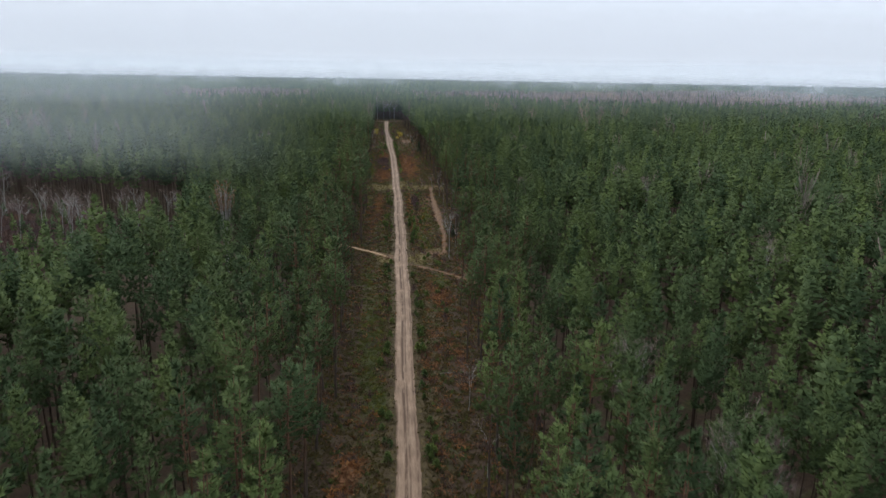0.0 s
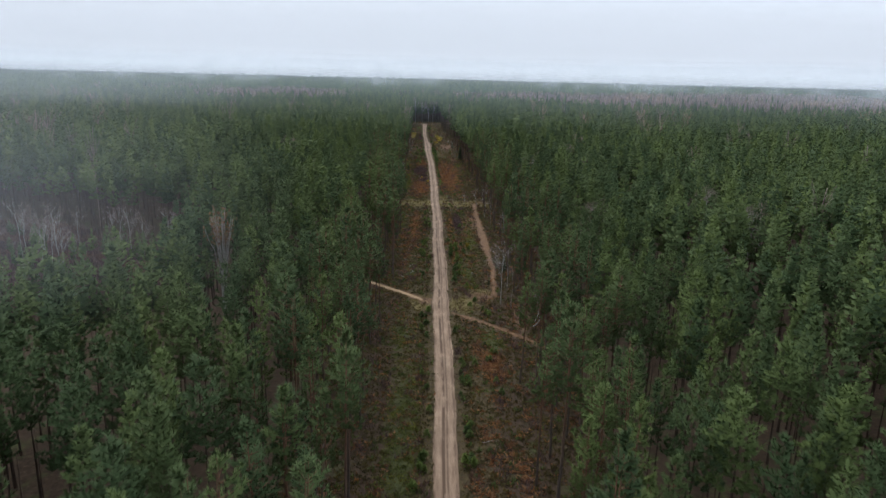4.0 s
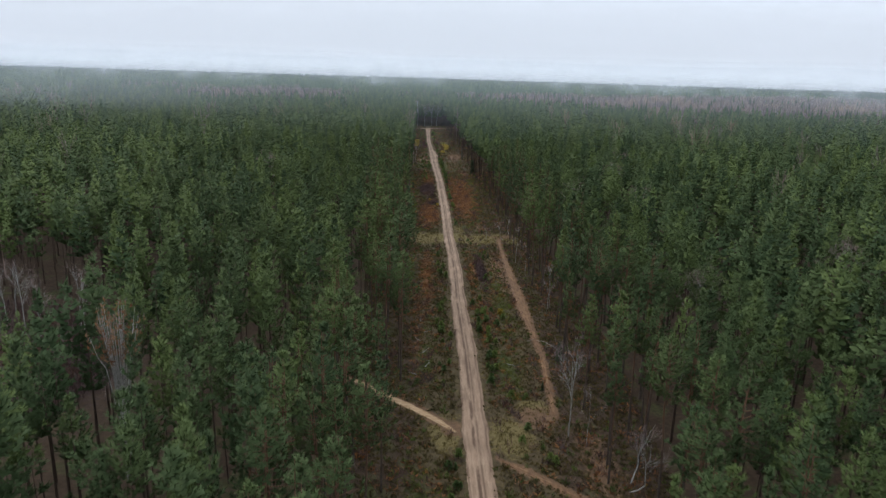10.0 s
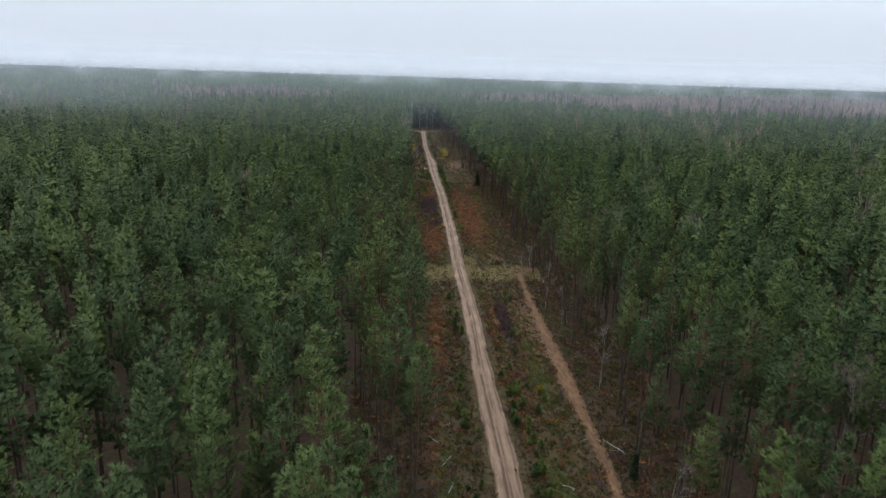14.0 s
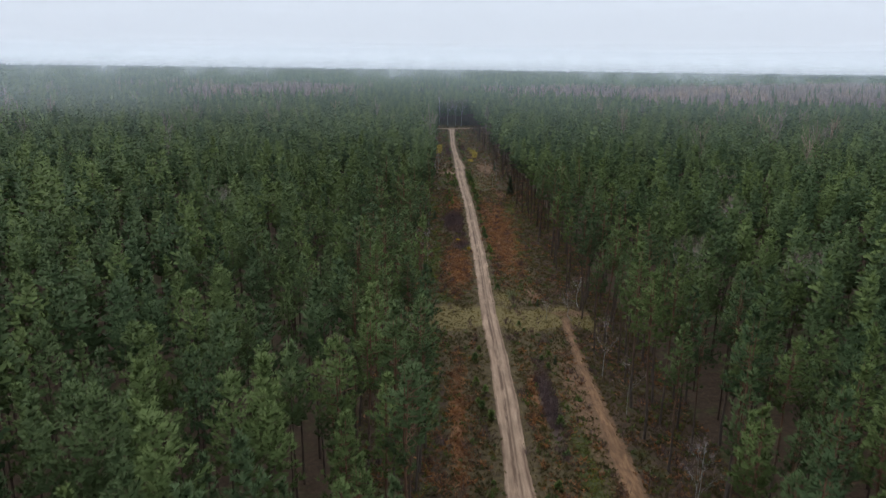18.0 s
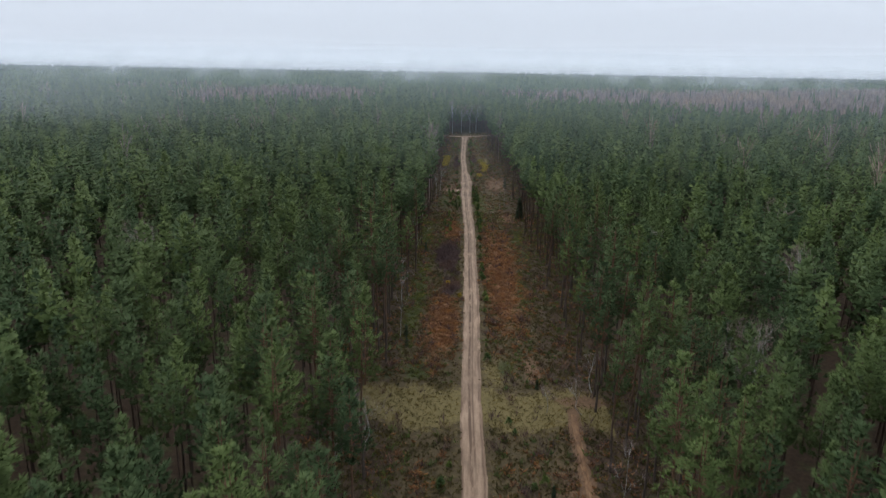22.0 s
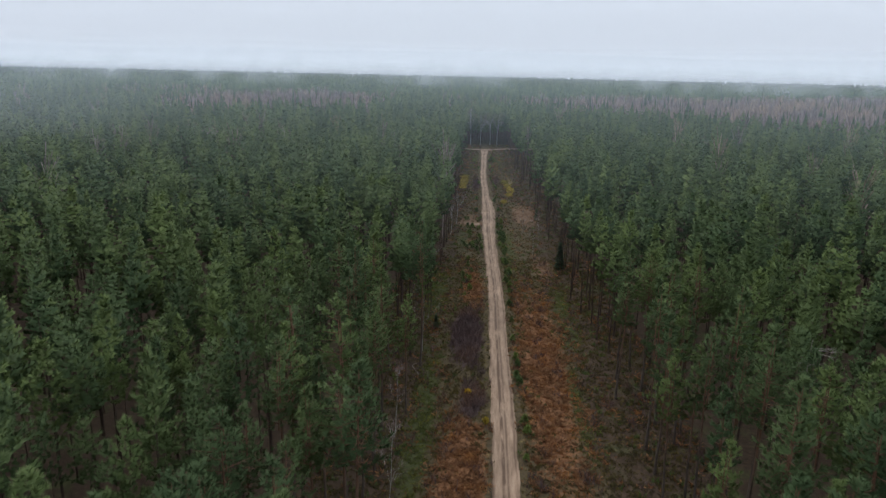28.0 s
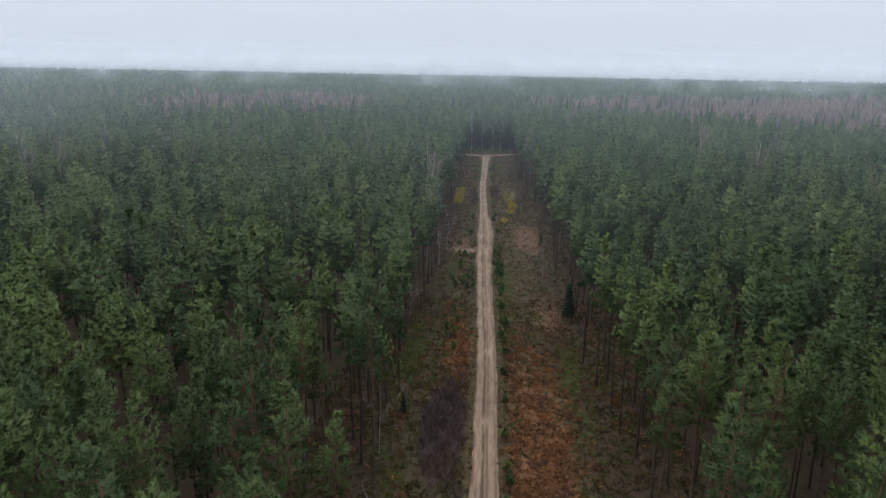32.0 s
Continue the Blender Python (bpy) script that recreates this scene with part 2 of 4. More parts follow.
M_NEEDLE = leafy("pine_needles", (0.084, 0.12, 0.049), (0.091, 0.129, 0.053), (0.098, 0.138, 0.058), 0.2, single=True)
M_FOREST = leafy("pine_needles_forest", (0.084, 0.12, 0.049), (0.091, 0.129, 0.053), (0.098, 0.138, 0.058), 0.2, by_tree=True)
M_SPRUCE = leafy("spruce_needles", (0.045, 0.07, 0.04), (0.062, 0.092, 0.052), (0.085, 0.12, 0.065))
M_SAPLING = leafy("sapling_needles", (0.11, 0.155, 0.055), (0.15, 0.21, 0.075), (0.2, 0.26, 0.1), single=True)
M_FERN = leafy("dry_bracken", (0.145, 0.071, 0.036), (0.245, 0.124, 0.063), (0.345, 0.192, 0.105), world_scale=0.3)
M_HEATHER = leafy("heather", (0.058, 0.052, 0.023), (0.097, 0.083, 0.036), (0.148, 0.122, 0.055), world_scale=0.25)
M_GRASS = leafy("dead_grass", (0.1, 0.08, 0.031), (0.148, 0.119, 0.047), (0.2, 0.162, 0.066), world_scale=0.3)
M_MOSS = leafy("moss", (0.072, 0.085, 0.024), (0.12, 0.136, 0.038), (0.18, 0.19, 0.06), world_scale=0.3)
M_TWIG = leafy("bare_twigs", (0.17, 0.125, 0.12), (0.28, 0.21, 0.2), (0.42, 0.33, 0.31), thin=0, world_scale=0.03)
M_THICKET = leafy("thicket_twigs", (0.085, 0.056, 0.055), (0.15, 0.1, 0.096), (0.23, 0.165, 0.15), thin=0)
M_YELLOW = leafy("yellow_leaves", (0.35, 0.22, 0.03), (0.5, 0.35, 0.05), (0.65, 0.48, 0.1), single=True)
M_GOLD = leafy("golden_leaves", (0.26, 0.21, 0.05), (0.38, 0.31, 0.08), (0.5, 0.41, 0.12), single=True)
M_GREEN = leafy("seedling_leaves", (0.08, 0.12, 0.04), (0.11, 0.16, 0.055), (0.16, 0.21, 0.08))
M_RUST = leafy("rusty_leaves", (0.22, 0.1, 0.05), (0.36, 0.18, 0.09), (0.5, 0.29, 0.16), single=True)
M_PINE = pine_bark()
M_BIRCH = birch_bark()
M_DEAD = bark("dead_wood", (0.12, 0.1, 0.085), (0.36, 0.32, 0.28), 4, (1, 1, 0.2))
M_BARK = bark("forest_bark", (0.04, 0.028, 0.022), (0.11, 0.072, 0.052), 1.5, (1, 1, 0.3))
M_ROAD = sand("road_sand", (0.2, 0.133, 0.089), (0.31, 0.215, 0.148), (0.4, 0.292, 0.205), lines=(0.09, 0.053, 0.033))
M_TRACK = sand("track_soil", (0.09, 0.048, 0.026), (0.17, 0.094, 0.048), (0.28, 0.166, 0.085), stretch=(1, 0.3, 1))
M_LITTLE = sand("light_track_sand", (0.24, 0.15, 0.08), (0.39, 0.265, 0.15), (0.5, 0.37, 0.235), stretch=(0.4, 1, 1))
M_FLOOR = forest_floor()


# ---------------------------------------------------------------- meshes
def mesh_from(name, verts, tris, material, smooth=False, slots=None, normals=None):
    """A triangle mesh from arrays."""
    verts, tris = np.asarray(verts, np.float32), np.asarray(tris, np.int32)
    me = bpy.data.meshes.new(name)
    me.vertices.add(len(verts))
    me.vertices.foreach_set("co", verts.ravel())
    me.loops.add(tris.size)
    me.loops.foreach_set("vertex_index", tris.ravel())
    me.polygons.add(len(tris))
    me.polygons.foreach_set("loop_start", np.arange(0, tris.size, tris.shape[1], dtype=np.int32))
    if smooth:
        me.polygons.foreach_set("use_smooth", np.ones(len(tris), bool))
    me.update(calc_edges=True)
    for m in material if isinstance(material, tuple) else (material,):
        me.materials.append(m)
    if slots is not None:
        me.polygons.foreach_set("material_index", np.asarray(slots, np.int32))
    if normals is not None:
        me.attributes.new("custom_normal", "FLOAT_VECTOR", "POINT").data.foreach_set("vector", np.asarray(normals, np.float32).ravel())
    return me


def rounded(shape, crown, height, own=0.4):
    """Soft crown: turns the needles' faces outwards and gives them normals between the crown's own roundness and each tuft's."""
    v, f = shape
    heart = np.array([0, 0, crown + 0.25 * (height - crown)])
    whole = (v - heart) * (1, 1, 0.45)
    whole /= np.linalg.norm(whole, axis=1, keepdims=True) + 1e-6
    face = np.cross(v[f[:, 1]] - v[f[:, 0]], v[f[:, 2]] - v[f[:, 0]])
    face /= np.linalg.norm(face, axis=1, keepdims=True) + 1e-9
    aim = whole[f].mean(1) + (0, 0, 0.5)
    back = (face * aim).sum(1) < 0
    f = np.where(back[:, None], f[:, ::-1], f)
    face[back] *= -1
    n = np.zeros_like(v)
    for k in range(3):
        np.add.at(n, f[:, k], face)
    n /= np.linalg.norm(n, axis=1, keepdims=True) + 1e-6
    n = own * n + whole + (0, 0, 0.3)
    return v, f, n / (np.linalg.norm(n, axis=1, keepdims=True) + 1e-6)


def join(parts):
    vs, fs, n = [], [], 0
    for v, f in parts:
        vs.append(v)
        fs.append(f + n)
        n += len(v)
    return np.concatenate(vs), np.concatenate(fs)


def tube(points, radii, sides=5):
    """A tapered, bent stem along points, as triangles."""
    points, vs, fs = np.asarray(points, float), [], []
    for i, (p, r) in enumerate(zip(points, radii)):
        d = points[min(i + 1, len(points) - 1)] - points[max(i - 1, 0)]
        d /= np.linalg.norm(d) + 1e-9
        a = np.cross(d, (0.3, 1, 0.2) if abs(d[2]) > 0.5 else (0, 0, 1))
        a /= np.linalg.norm(a) + 1e-9
        b = np.cross(d, a)
        for k in range(sides):
            w = 2 * math.pi * k / sides
            vs.append(p + r * (math.cos(w) * a + math.sin(w) * b))
    for i in range(len(points) - 1):
        for k in range(sides):
            q, s = i * sides + k, i * sides + (k + 1) % sides
            fs += [(q, s, s + sides), (q, s + sides, q + sides)]
    vs.append(points[-1])
    top, last = len(vs) - 1, (len(points) - 1) * sides
    fs += [(last + k, last + (k + 1) % sides, top) for k in range(sides)]
    return np.array(vs), np.array(fs)


def sprays(rng, centres, axes, length, width, blades, spread):
    """A fan of needle blades at each centre, spread round its axis; the blades of one tuft share their foot."""
    n = len(centres)
    d = np.repeat(axes, blades, 0) + rng.normal(0, spread, (n * blades, 3))
    d /= np.linalg.norm(d, axis=1, keepdims=True) + 1e-9
    c = np.repeat(centres - 0.1 * length * axes, blades, 0)
    s = np.cross(d, rng.normal(0, 0.4, (n * blades, 3)) + (0, 0, 1.0))
    s /= np.linalg.norm(s, axis=1, keepdims=True) + 1e-9
    ln = length * rng.uniform(0.7, 1.3, (n * blades, 1))
    wd = width * rng.uniform(0.7, 1.3, (n * blades, 1))
    tips = np.stack([c + 0.5 * ln * d + 2 * wd * s, c + 1.15 * ln * d], 1).reshape(n, blades * 2, 3)
    v = np.concatenate([c.reshape(n, blades, 3)[:, :1], tips], 1).reshape(-1, 3)
    k = np.arange(blades)
    f = np.stack([np.zeros(blades, int), 1 + 2 * k, 2 + 2 * k], 1)[None] + (np.arange(n) * (1 + 2 * blades))[:, None, None]
    return v, f.reshape(-1, 3)


def pads(rng, centres, outs, sizes, points):
    """Ragged domed cushions of needles, one at each puff: a star-shaped rim and a raised heart."""
    n = len(centres)
    side = np.column_stack([-outs[:, 1], outs[:, 0], np.zeros(n)])
    up = np.array([0, 0, 1.0])
    a = np.linspace(0, 2 * math.pi, points, endpoint=False)[None] + rng.uniform(0, 6.28, (n, 1)) + rng.uniform(-0.3, 0.3, (n, points))
    q = np.where(np.arange(points) % 2, 0.8, 1.1)[None] * rng.uniform(0.75, 1.25, (n, points)) * sizes[:, None]
    along, over = np.cos(a) * q * 1.12, np.sin(a) * q
    rim = centres[:, None] + outs[:, None] * along[..., None] + side[:, None] * over[..., None] + up * (0.28 * along - 0.42 * sizes[:, None] + rng.uniform(-0.3, 0.3, (n, points)) * sizes[:, None])[..., None]
    top = centres + up * (0.45 * sizes)[:, None] + outs * (0.15 * sizes)[:, None]
    v = np.concatenate([rim, top[:, None]], 1)
    k = np.arange(points)
    f = np.column_stack([k, (k + 1) % points, np.full(points, points)])
    return v.reshape(-1, 3), (f[None] + (np.arange(n) * (points + 1))[:, None, None]).reshape(-1, 3)


def pine_shape(seed, height, crown, radius, whorl_gap, limbs, puffs, tufts, length, width, blades, size, points, sticks=False, peak=0.75):
    """Crown and limbs of a Scots pine: layers of rising limbs that end in puffs, each puff some tufts of needles."""
    rng = np.random.default_rng(seed)
    cen, axe, wood, pad = [], [], [], []
    z, twist = crown, rng.uniform(0, 6.28)
    lop, lean = rng.uniform(0, 6.28), rng.normal(0, 0.25, 2)
    while z < height - 0.45 * whorl_gap:
        s = (z - crown) / (height - crown)
        env = radius * (1 - s) ** peak * min(1.0, 0.62 + s * 2.2) * rng.uniform(0.78, 1.15) + 0.22
        count = max(3, round(limbs * (1 - 0.35 * s)))
        twist += rng.uniform(0.5, 1.4)
        core = np.array([lean[0] * s, lean[1] * s, 0.0])
        for k in range(count):
            if rng.random() < 0.1 and s < 0.8:
                continue
            az = twist + 2 * math.pi * k / count + rng.normal(0, 0.28)
            ln = env * rng.uniform(0.55, 1.18) * (1 + 0.22 * math.cos(az - lop))
            rise = rng.uniform(-0.12, 0.22) + 0.55 * s
            out = np.array([math.cos(az), math.sin(az), 0.0])
            base = core + np.array([0, 0, z + rng.uniform(-0.3, 0.3) * whorl_gap])
            n = max(1, round(puffs * (0.4 + 0.6 * ln / radius) + rng.uniform(-0.4, 0.4)))
            for c in range(n):
                f = 1.0 - 0.8 * c / n + rng.uniform(-0.06, 0.06)
                w = az + (rng.uniform(-0.55, 0.55) if c else rng.normal(0, 0.08)) * (1.45 - f)
                way = np.array([math.cos(w), math.sin(w), 0])
                heart = base + way * ln * f + np.array([0, 0, rise * ln * f + 0.16 * ln * f ** 3 + rng.normal(0, 0.12)])
                loose = 0.5 * size if tufts > 1 else 0.1 * size
                pad.append((*(heart - (0, 0, 0.3 * size)), *way, size * rng.uniform(0.7, 1.25) * (1.0 - 0.3 * s)))
                for _ in range(tufts):
                    cen.append(heart + rng.normal(0, 1, 3) * (loose, loose, loose * 0.5))
                    axe.append(way * 0.9 + np.array([0, 0, 0.4 + 0.25 * f + 0.6 * s]))
            if sticks and ln > 0.8:
                wood.append(tube([base, base + out * ln * 0.5 + np.array([0, 0, rise * ln * 0.45]), base + out * ln * 0.92 + np.array([0, 0, rise * ln * 0.95])], (0.055, 0.035, 0.012), 3))
        z += whorl_gap * rng.uniform(0.8, 1.2)
    for dz in np.linspace(0, 0.8, 3):
        cen.append(np.array([lean[0] + rng.normal(0, 0.12), lean[1] + rng.normal(0, 0.12), height - 1.0 + dz]))
        axe.append(np.array([rng.normal(0, 0.35), rng.normal(0, 0.35), 1.0]))
    if wood:
        wood.append(tube([(0, 0, crown - 1), (lean[0], lean[1], height - 0.8)], (0.09, 0.025), 5))
    pad = np.array(pad)
    return rounded(join([sprays(rng, np.array(cen), np.array(axe), length, width, blades, 0.7), pads(rng, pad[:, :3], pad[:, 3:6], pad[:, 6], points)]), crown, height, 0.4 if width < 0.06 else 0.15), wood


def stem(seed, height, r, lean=0.25, sides=6, steps=7):
    rng = np.random.default_rng(seed)
    bend = np.cumsum(rng.normal(0, lean / steps * 1.4, (steps, 2)), 0)
    bend -= bend[0]
    zz = np.linspace(-0.3, height * 0.985, steps)
    rad = r * (1 - np.linspace(0, 1, steps) ** 1.3 * 0.9)
    rad[0] *= 1.25
    return tube(np.column_stack([bend, zz]), rad, sides)


def part(name, me, parent, label=""):
    ob = new(name, me)
    ob.parent = parent
    return tagged(ob, label) if label else ob


# ---------------------------------------------------------------- plan of the place
LEFT_Y, LEFT_X = (40, 190, 230, 300, 322, 350, 460, 545, 620, 712), (-9.0, -8.4, -7.7, -8.6, -13, -11, -10.8, -10.6, -12, -13.5)
RIGHT_Y, RIGHT_X = (40, 90, 125, 175, 205, 230, 320, 440, 465, 515, 550, 640, 712), (12, 13, 15, 18.5, 21, 22.8, 22.8, 20.5, 20.5, 19.5, 17, 14.5, 13)
ROAD_Y, ROAD_X = (-40, 80, 150, 220, 290, 330, 400, 450, 490, 502, 515, 535, 548, 560, 592, 633, 716), (1.6, 2.6, 3.5, 4.0, 4.25, 3.85, 3.6, 2.8, 1.7, 1.15, 1.25, 1.4, 0.9, 0.1, -0.7, -1.4, -1.25)
WIDE_Y, WIDE = (-40, 80, 162, 212, 262, 320, 384, 450, 500, 515, 535, 548, 562, 600, 640, 690, 705, 716), (1.75, 1.75, 1.92, 2.05, 1.95, 1.75, 1.95, 1.9, 2.05, 2.4, 2.6, 2.2, 1.65, 1.45, 1.5, 1.75, 2.2, 3.2)


def left_edge(y):
    return np.interp(y, LEFT_Y, LEFT_X)


def right_edge(y):
    return np.interp(y, RIGHT_Y, RIGHT_X)


def road_x(y):
    return np.interp(y, ROAD_Y, ROAD_X) + 0.12 * np.sin(np.asarray(y) * 0.09)


# little tracks: centre line points and half width
TRACKS = {
    "side_track": (((17.0, 204), (17.8, 214), (19.0, 230), (18.9, 246), (18.9, 258), (19.1, 270), (19.1, 290), (19.4, 305), (19.8, 317), (20.2, 323)), (0.3, 0.4, 0.5, 0.8, 1.25, 1.15, 0.85, 0.6, 0.6, 0.5), M_TRACK),
    "track_right": (((6.4, 191.8), (8.2, 190.2), (9.6, 189.2), (14.1, 184.8), (17.6, 181.0), (21.1, 177), (27, 170)), (0.12, 0.35, 0.55, 0.6, 0.5, 0.45, 0.4), M_TRACK),
    "track_left": (((1.8, 197.8), (0.4, 199.8), (-2.0, 202.5), (-4.7, 205.5), (-11.1, 211.4), (-18, 218)), (0.12, 0.4, 0.8, 0.9, 0.8, 0.5), M_LITTLE),
    "crossing": (((-75, 712), (-30, 718.5), (-14, 721), (-3, 718.5), (11.5, 725.5), (30, 731), (75, 745)), 2.5, M_ROAD),
    "passing_place": (((0.5, 511), (-4.0, 512.5), (-8.6, 512)), (2.0, 1.5, 0.7), M_ROAD),
}


def track_distance(x, y):
    """Distance to the nearest little track, less its half width."""
    best = np.full(np.shape(x), 1e9)
    for pts, half, _ in TRACKS.values():
        wide = np.broadcast_to(half, len(pts))
        for (ax, ay), (bx, by), ha, hb in zip(pts[:-1], pts[1:], wide[:-1], wide[1:]):
            t = np.clip(((x - ax) * (bx - ax) + (y - ay) * (by - ay)) / ((bx - ax) ** 2 + (by - ay) ** 2), 0, 1)
            best = np.minimum(best, np.hypot(x - ax - t * (bx - ax), y - ay - t * (by - ay)) - ha - t * (hb - ha))
    return best


def oval(x, y, cx, cy, rx, ry):
    """1 in the middle of an oval, 0 at its rim, negative outside."""
    return 1 - np.hypot((x - cx) / rx, (y - cy) / ry)


def glade(x, y):
    """The clearing with young birches among the pines west of the road."""
    return np.maximum(oval(x, y, -97, 216, 36, 35), oval(x, y, -150, 240, 52, 34))


def young(x, y):
    """Young, low pines this side of the clearing."""
    return (oval(x, y, -88, 180, 34, 48) > 0) | (oval(x, y, -140, 205, 45, 40) > 0)


def open_ground(x, y):
    """True where no tree stands: the road's lane, the crossing and the clearing."""
    lane = (x > left_edge(y)) & (x < right_edge(y)) & (y < 748)
    return lane | (oval(x, y, -43.3, 183, 5.0, 8.5) > 0) | (glade(x, y) > 0) | (track_distance(x, y) < 1.2)


# ground cover, 0 to 1, over the lane
def cover(x, y):
    fern = np.maximum.reduce([oval(x, y, -2.2, 361, 5.8, 29) * 1.5, oval(x, y, -2.2, 441, 4.4, 25) * 1.3, oval(x, y, 11.6, 396, 7.6, 62) * 1.5, oval(x, y, 9.5, 425, 4.5, 28), oval(x, y, -3.7, 279, 2.6, 34) * 1.1, oval(x, y, 9.5, 285, 4, 32) * 0.7, oval(x, y, 12.7, 165, 4.2, 13), oval(x, y, 14, 125, 2.6, 24) * 0.65, oval(x, y, 9, 130, 5, 45) * 0.3, oval(x, y, -6, 86, 4, 9) * 1.1, oval(x, y, 9.5, 255, 6, 45) * 0.5, oval(x, y, -5.5, 255, 4, 30) * 0.5, oval(x, y, 9, 590, 5, 40) * 0.3])
    grass = np.maximum.reduce([(1.0 - np.abs(y - 323 - 1.5 * np.sin(x * 0.4)) * 0.1) * ((x > -15) & (x < 26)), oval(x, y, 8, 336, 5, 16) * 0.6, oval(x, y, -5, 326, 7, 8) * 0.9, oval(x, y, 9, 198, 6, 9), oval(x, y, 14, 207, 4.5, 5), oval(x, y, -1, 199, 4, 9), 0.3 - 0.18 * np.abs(np.abs(x - road_x(y)) - 2.4), oval(x, y, 10, 600, 4, 20)])
    soil = np.maximum.reduce([oval(x, y, 22, 326, 7, 3.5) * 0.95, oval(x, y, 15, 338, 3, 11) * 0.8, 0.95 - track_distance(x, y) * 1.3, oval(x, y, 17, 285, 6, 40) * 0.7, oval(x, y, 14.5, 528, 7, 27) * 1.2, oval(x, y, 16, 461, 4.6, 17), oval(x, y, -5.5, 516, 5, 17) * 0.9, oval(x, y, 14, 204, 6, 6) * 0.9, oval(x, y, 0.0, 200.5, 2.6, 4.0), oval(x, y, 21, 190, 6, 25) * 0.6, oval(x, y, -5, 232, 4, 17) * 0.55])
    thicket = np.maximum.reduce([oval(x, y, -3, 412, 4.5, 21) * 1.6, oval(x, y, -1.2, 384, 3, 9) * 1.3, oval(x, y, 11.2, 285, 2.0, 22) * 0.9, oval(x, y, -4.3, 590, 2.3, 24), oval(x, y, 4.4, 602, 2.0, 22), glade(x, y) * 3])
    moss = 0.52 * np.clip(np.minimum(x - left_edge(y) - 0.5, right_edge(y) - x - 2.5) / 3, 0, 1)
    return [np.clip(a, 0, 1) for a in (fern * 0.6, grass, soil, thicket, moss)]


def mossy(x, y):
    """Patches of bright moss and bilberry along the lane's two sides."""
    return np.maximum.reduce([oval(x, y, -1.7, 107, 2.8, 12), oval(x, y, -3.5, 135, 4.5, 55) * 0.8, oval(x, y, -9.0, 376, 3.4, 40), oval(x, y, -11, 438, 4.2, 26), oval(x, y, 18.2, 424, 3.4, 30), oval(x, y, 16.0, 385, 2.2, 30) * 0.8, oval(x, y, 14, 262, 3, 46) * 0.7, oval(x, y, 11, 222, 4, 18) * 0.9, oval(x, y, 13.5, 175, 4, 11) * 0.9, oval(x, y, -5, 178, 4, 16) * 0.8, oval(x, y, -4, 226, 3, 20) * 0.7, oval(x, y, -8, 285, 3, 34) * 0.7, oval(x, y, 10, 338, 3, 7) * 0.8, oval(x, y, -6, 336, 4, 6), oval(x, y, 7, 480, 4, 40) * 0.8, oval(x, y, -6.5, 490, 4, 40) * 0.6, oval(x, y, 6, 670, 4, 40) * 0.7, oval(x, y, -7, 670, 4, 40) * 0.7])


def ground_z(x, y):
    """Low swells, small hummocks in the lane and shallow verges beside the road."""
    x, y = np.asarray(x, float), np.asarray(y, float)
    hum = 0.10 * np.sin(x * 1.1 + 0.7 * np.sin(y * 0.6)) * np.sin(y * 0.83 + 1.3 * np.sin(x * 0.5)) + 0.06 * np.sin(x * 2.3 + y * 1.9)
    d = np.abs(x - road_x(y))
    verge = 0.16 * np.exp(-((d - 2.5) / 0.5) ** 2) - 0.10 * np.exp(-((d - 4.2) / 1.0) ** 2)
    flat = np.clip((d - 1.9) / 1.2, 0, 1) * np.clip((track_distance(x, y) + 0.2) / 1.0, 0, 1) * np.clip((300 - np.abs(x)) / 200, 0, 1)
    return hum * flat + verge * (y < 708) * (y > 20)


# ---------------------------------------------------------------- ground, road and tracks
def grid_mesh(name, xs, ys, zf, material):
    X, Y = np.meshgrid(xs, ys)
    v = np.column_stack([X.ravel(), Y.ravel(), zf(X, Y).ravel()])
    i = np.arange(len(xs) * len(ys)).reshape(len(ys), len(xs))
    f = np.column_stack([i[:-1, :-1].ravel(), i[:-1, 1:].ravel(), i[1:, 1:].ravel(), i[1:, :-1].ravel()])
    return mesh_from(name, v, f, material, True), v


gx = np.concatenate([np.array([-4400, -2500, -1200, -600, -300, -180, -110, -70, -45, -30, -22]), np.arange(-17, 31, 0.6), np.array([34, 42, 55, 75, 110, 180, 300, 600, 1200, 2500, 4400])])
gy = np.concatenate([np.array([-1500, -500, -200, -80, -20, 20]), np.arange(45, 480, 0.8), np.arange(480, 760, 1.6), np.array([770, 790, 830, 900, 1000, 1300, 1700, 2400, 3300, 4600])])
ground_me, gv = grid_mesh("ground", gx, gy, ground_z, M_FLOOR)
for name, vals in zip(("fern", "grass", "soil", "thicket", "moss", "green"), cover(gv[:, 0], gv[:, 1]) + [np.clip(mossy(gv[:, 0], gv[:, 1]) * 0.9, 0, 1)]):
    inside = (gv[:, 0] > -215) & (gv[:, 0] < 70) & (gv[:, 1] > 20) & (gv[:, 1] < 775)
    ground_me.attributes.new(name, "FLOAT", "POINT").data.foreach_set("value", (vals * inside).astype(np.float32))
ground = tagged(new("ground", ground_me), "mossy forest floor with dead grass, litter and sandy patches", "ground", kind="structure")


